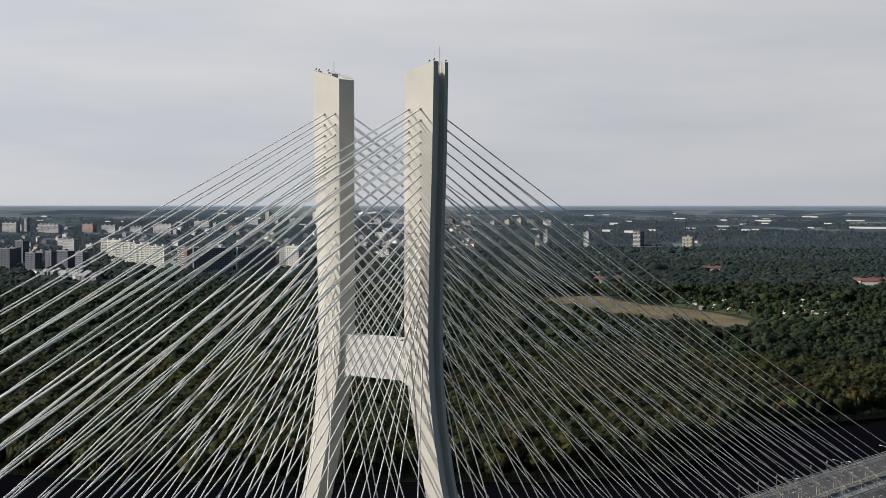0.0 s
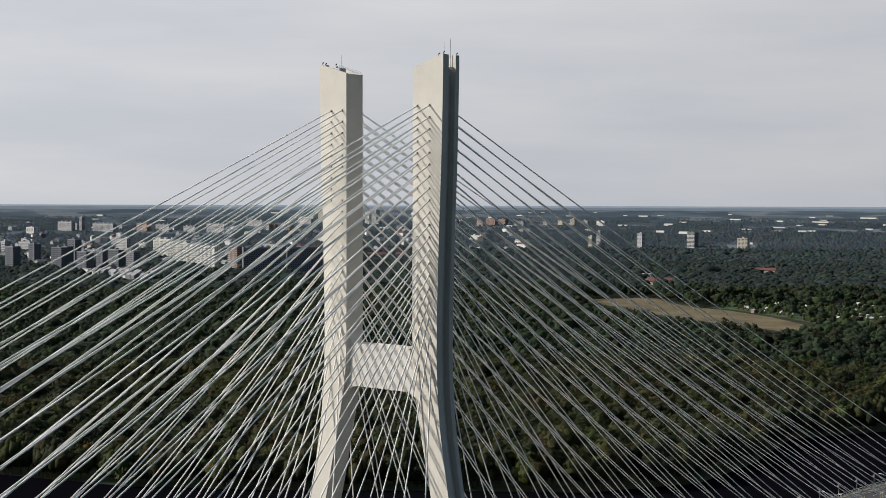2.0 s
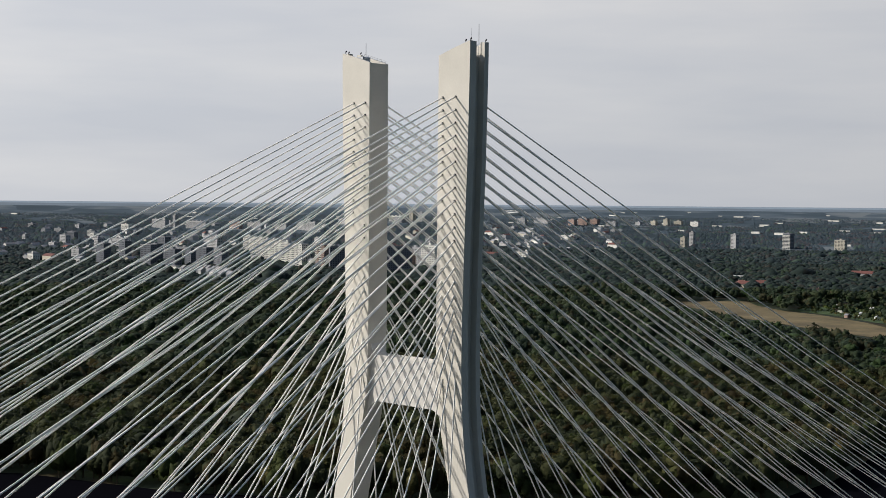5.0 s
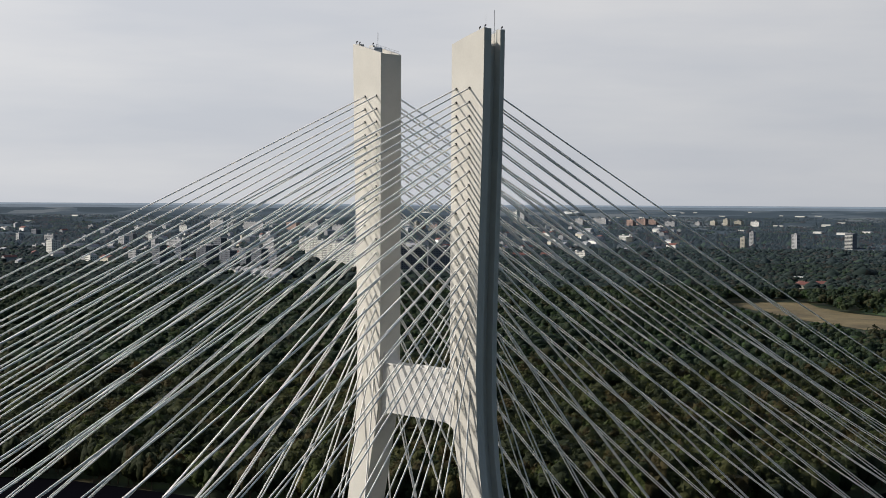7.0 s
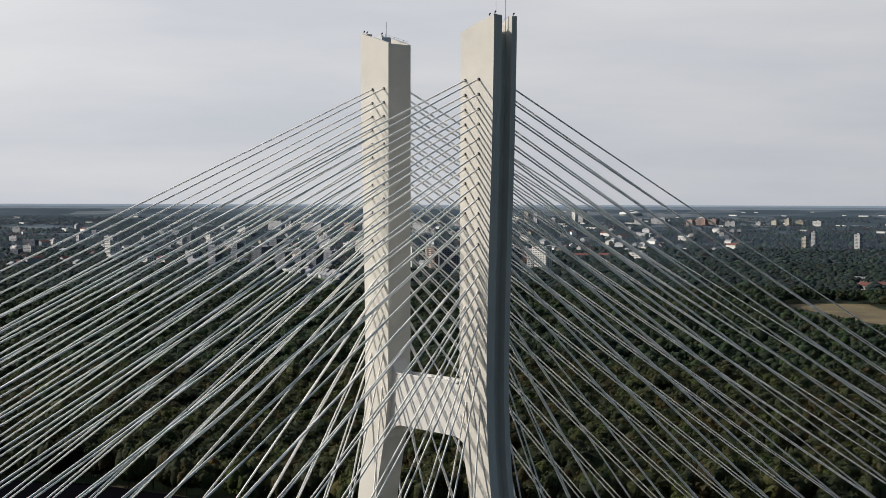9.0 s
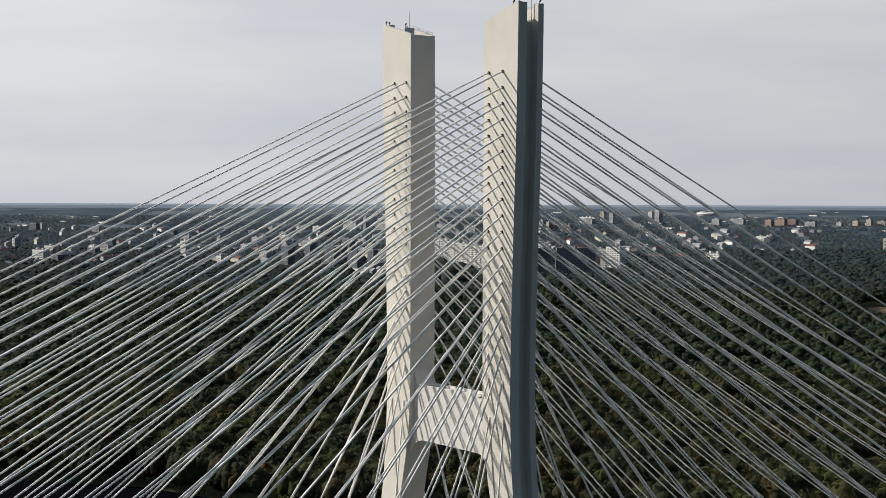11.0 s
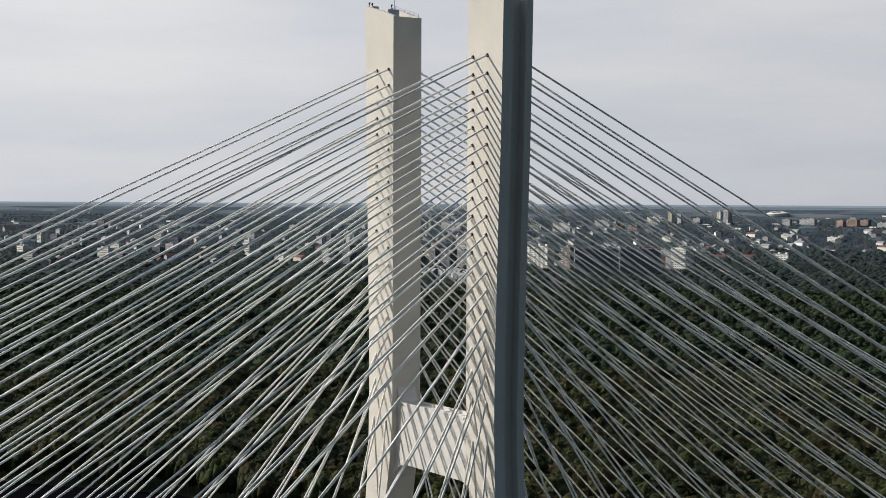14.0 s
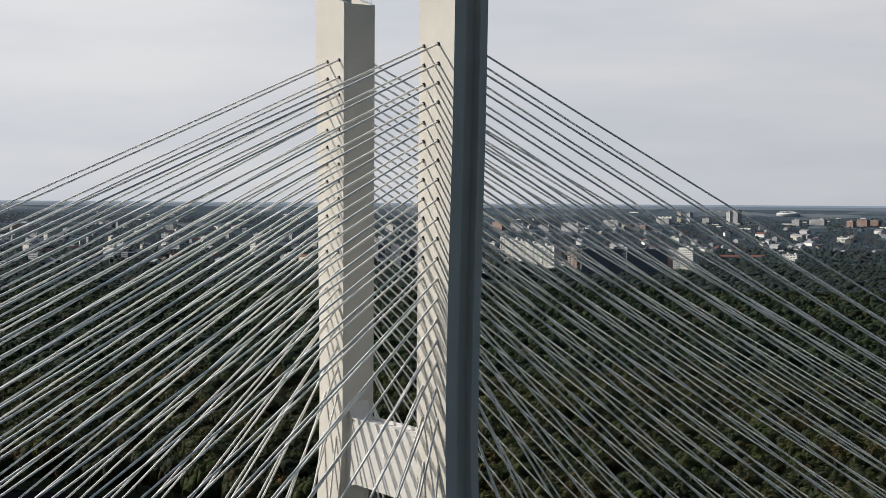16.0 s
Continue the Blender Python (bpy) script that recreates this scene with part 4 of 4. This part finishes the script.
def stadium(x, y):
    ob = empty("stadium", pose(x, y, land_z(x, y) - 1), "white stadium with a shallow arched roof", "stadium")
    bm = bmesh.new()
    rings = []
    for rr, z in ((30, 0), (34, 7), (32, 9.5), (20, 11), (18, 9)):
        rings.append([bm.verts.new((rr * 1.15 * math.cos(2 * math.pi * k / 28), rr * math.sin(2 * math.pi * k / 28), z + (1.2 * math.cos(4 * math.pi * k / 28) if z > 1 else 0))) for k in range(28)])
    for u, v in zip(rings, rings[1:]):
        for k in range(28):
            bm.faces.new((u[k], u[(k + 1) % 28], v[(k + 1) % 28], v[k]))
    part("bowl", bm, WALL_WHITE, ob)
    bm = bmesh.new()
    tube(bm, [(-40, 0, 6), (-24, 0, 13), (0, 0, 16), (24, 0, 13), (40, 0, 6)], 0.7, 6)
    part("roof_arch", bm, WALL_WHITE, ob)
    CITY.append((x, y, 70))


stadium(-2868, 3180)

# ---- woods ----
LEAVES_PALE = foliage("willow_leaves", (0.035, 0.05, 0.02), (0.065, 0.085, 0.03), (0.11, 0.12, 0.045), 7.0, 1.2)
woodland("near_woodland", 390, 760, 5.8, 1, 5, 4.8, 11.5, LEAVES, 1, "dense mixed summer woodland with uneven rounded crowns", 0.95, 130)
woodland("middle_woodland", 760, 1500, 7.0, 1, 2, 5.5, 10.5, LEAVES_MID, 2, "dense dark green summer woodland", 0.92, 28)
# the three farthest woods wear leaf colours tinted with distance haze
woodland("far_woodland", 1500, 2250, 8.2, 1, 1, 5.4, 7.6, WOODS, 3, "dark green distant woods with a little haze blue in the leaves", 0.92)
woodland("far_hazy_woodland", 2250, 3000, 8.2, 1, 1, 5.2, 6.6, WOODS_HAZE, 6, "woods far off between the houses, leaf colour tinted with haze", 0.92)
woodland("distant_trees", 3000, 4420, 8.6, 0, 1, 5.2, 2.6, WOODS_FAR, 4, "belts of trees on the plain in haze-blue leaf colour", 0.9, 0, None, -0.3)
woodland("garden_bushes", 800, 1500, 60.0, 1, 2, 2.0, 2.6, LEAVES_PALE, 5, "pale green bushes in the allotment gardens", 0.7, 20, GARDENS)


# ---- single trees along the bank ----
def tree_kind(seed, high, wide, leaf_mat, label):
    """A tapered trunk with limbs, and a crown of clumps with loose leaf sprays at its edge."""
    r = random.Random(seed)
    ob = empty("tree", pose(0, 0, 0), label, "tree", "trees on the river bank")
    bm = bmesh.new()
    tube(bm, [(0, 0, -0.3), (0.1, 0.05, high * 0.3), (0.0, 0.2, high * 0.62)], [0.3, 0.22, 0.1], 7)
    for k in range(5):
        a = k * 1.26 + r.random()
        z = high * r.uniform(0.28, 0.5)
        tube(bm, [(0.05, 0.05, z), (wide * 0.3 * math.cos(a), wide * 0.3 * math.sin(a), z + high * 0.16), (wide * 0.6 * math.cos(a), wide * 0.6 * math.sin(a), z + high * 0.26)], [0.12, 0.08, 0.03], 5)
    part("trunk", bm, BARK, ob)
    v, f = crown_shape(seed, 2, 6)
    v = v * np.array([wide, wide, (high * 0.8) / 1.5]) + np.array([0, 0, high * 0.18])
    n = len(v)
    vs, fs = [v], [f]
    cards, faces = [], []
    for k in range(420):
        p = Vector(v[r.randrange(n)])
        d = Vector((r.gauss(0, 1), r.gauss(0, 1), r.gauss(0.2, 1))).normalized()
        e = d.cross(Vector((r.gauss(0, 1), r.gauss(0, 1), r.gauss(0, 1)))).normalized()
        p = p + d * r.uniform(-0.1, 0.45)
        s = r.uniform(0.25, 0.6)
        i = n + len(cards)
        cards += [p, p + d * s + e * s * 0.45, p + d * s * 1.7, p + d * s - e * s * 0.45]
        faces += [(i, i + 1, i + 2), (i, i + 2, i + 3)]
    vs.append(np.array([c[:] for c in cards]))
    fs.append(np.array(faces))
    raw("crown", np.concatenate(vs), np.concatenate(fs), leaf_mat, ob)
    return ob


LEAVES_YELLOW = foliage("yellowing_leaves", (0.04, 0.042, 0.015), (0.075, 0.07, 0.024), (0.11, 0.095, 0.03), 7.0, 1.2)
KINDS = [tree_kind(41, 13, 4.4, LEAVES, "dark green broad-crowned tree on the river bank"), tree_kind(42, 16, 4.8, LEAVES, "tall dark green tree on the river bank"), tree_kind(43, 10, 4.0, LEAVES_PALE, "pale green willow leaning over the river bank"),
         tree_kind(44, 12, 4.2, LEAVES_YELLOW, "yellowing tree at the edge of the woods"), tree_kind(45, 14, 3.8, LEAVES_PALE, "slim pale green tree on the river bank")]
rs_bank = random.Random(7)
spots = []
for (xa, ya), (xb, yb) in zip(BANK[1:-2], BANK[2:-1]):
    run = math.hypot(xb - xa, yb - ya)
    for k in range(int(run / 3.0)):
        s = (k + rs_bank.random()) / max(1, int(run / 3.0))
        o = rs_bank.uniform(1.0, 15.0)
        nx, ny = (yb - ya) / run, -(xb - xa) / run
        x, y = xa + (xb - xa) * s + nx * o, ya + (yb - ya) * s + ny * o
        if inside(np.array([x]), np.array([y]), RIVER)[0]:
            x, y = xa + (xb - xa) * s - nx * o, ya + (yb - ya) * s - ny * o
        spots.append((x, y))
for i, (x, y) in enumerate(spots):
    kind = KINDS[rs_bank.choice([0, 0, 0, 1, 1, 2, 2, 3, 4])]
    m = pose(x, y, 0, 0, 0, rs_bank.uniform(0, 360))
    copy_thing(kind, m)
for k, ob in enumerate(KINDS):
    ob.matrix_basis = pose(-160 - 22 * k, 212 + 4 * k, 0)
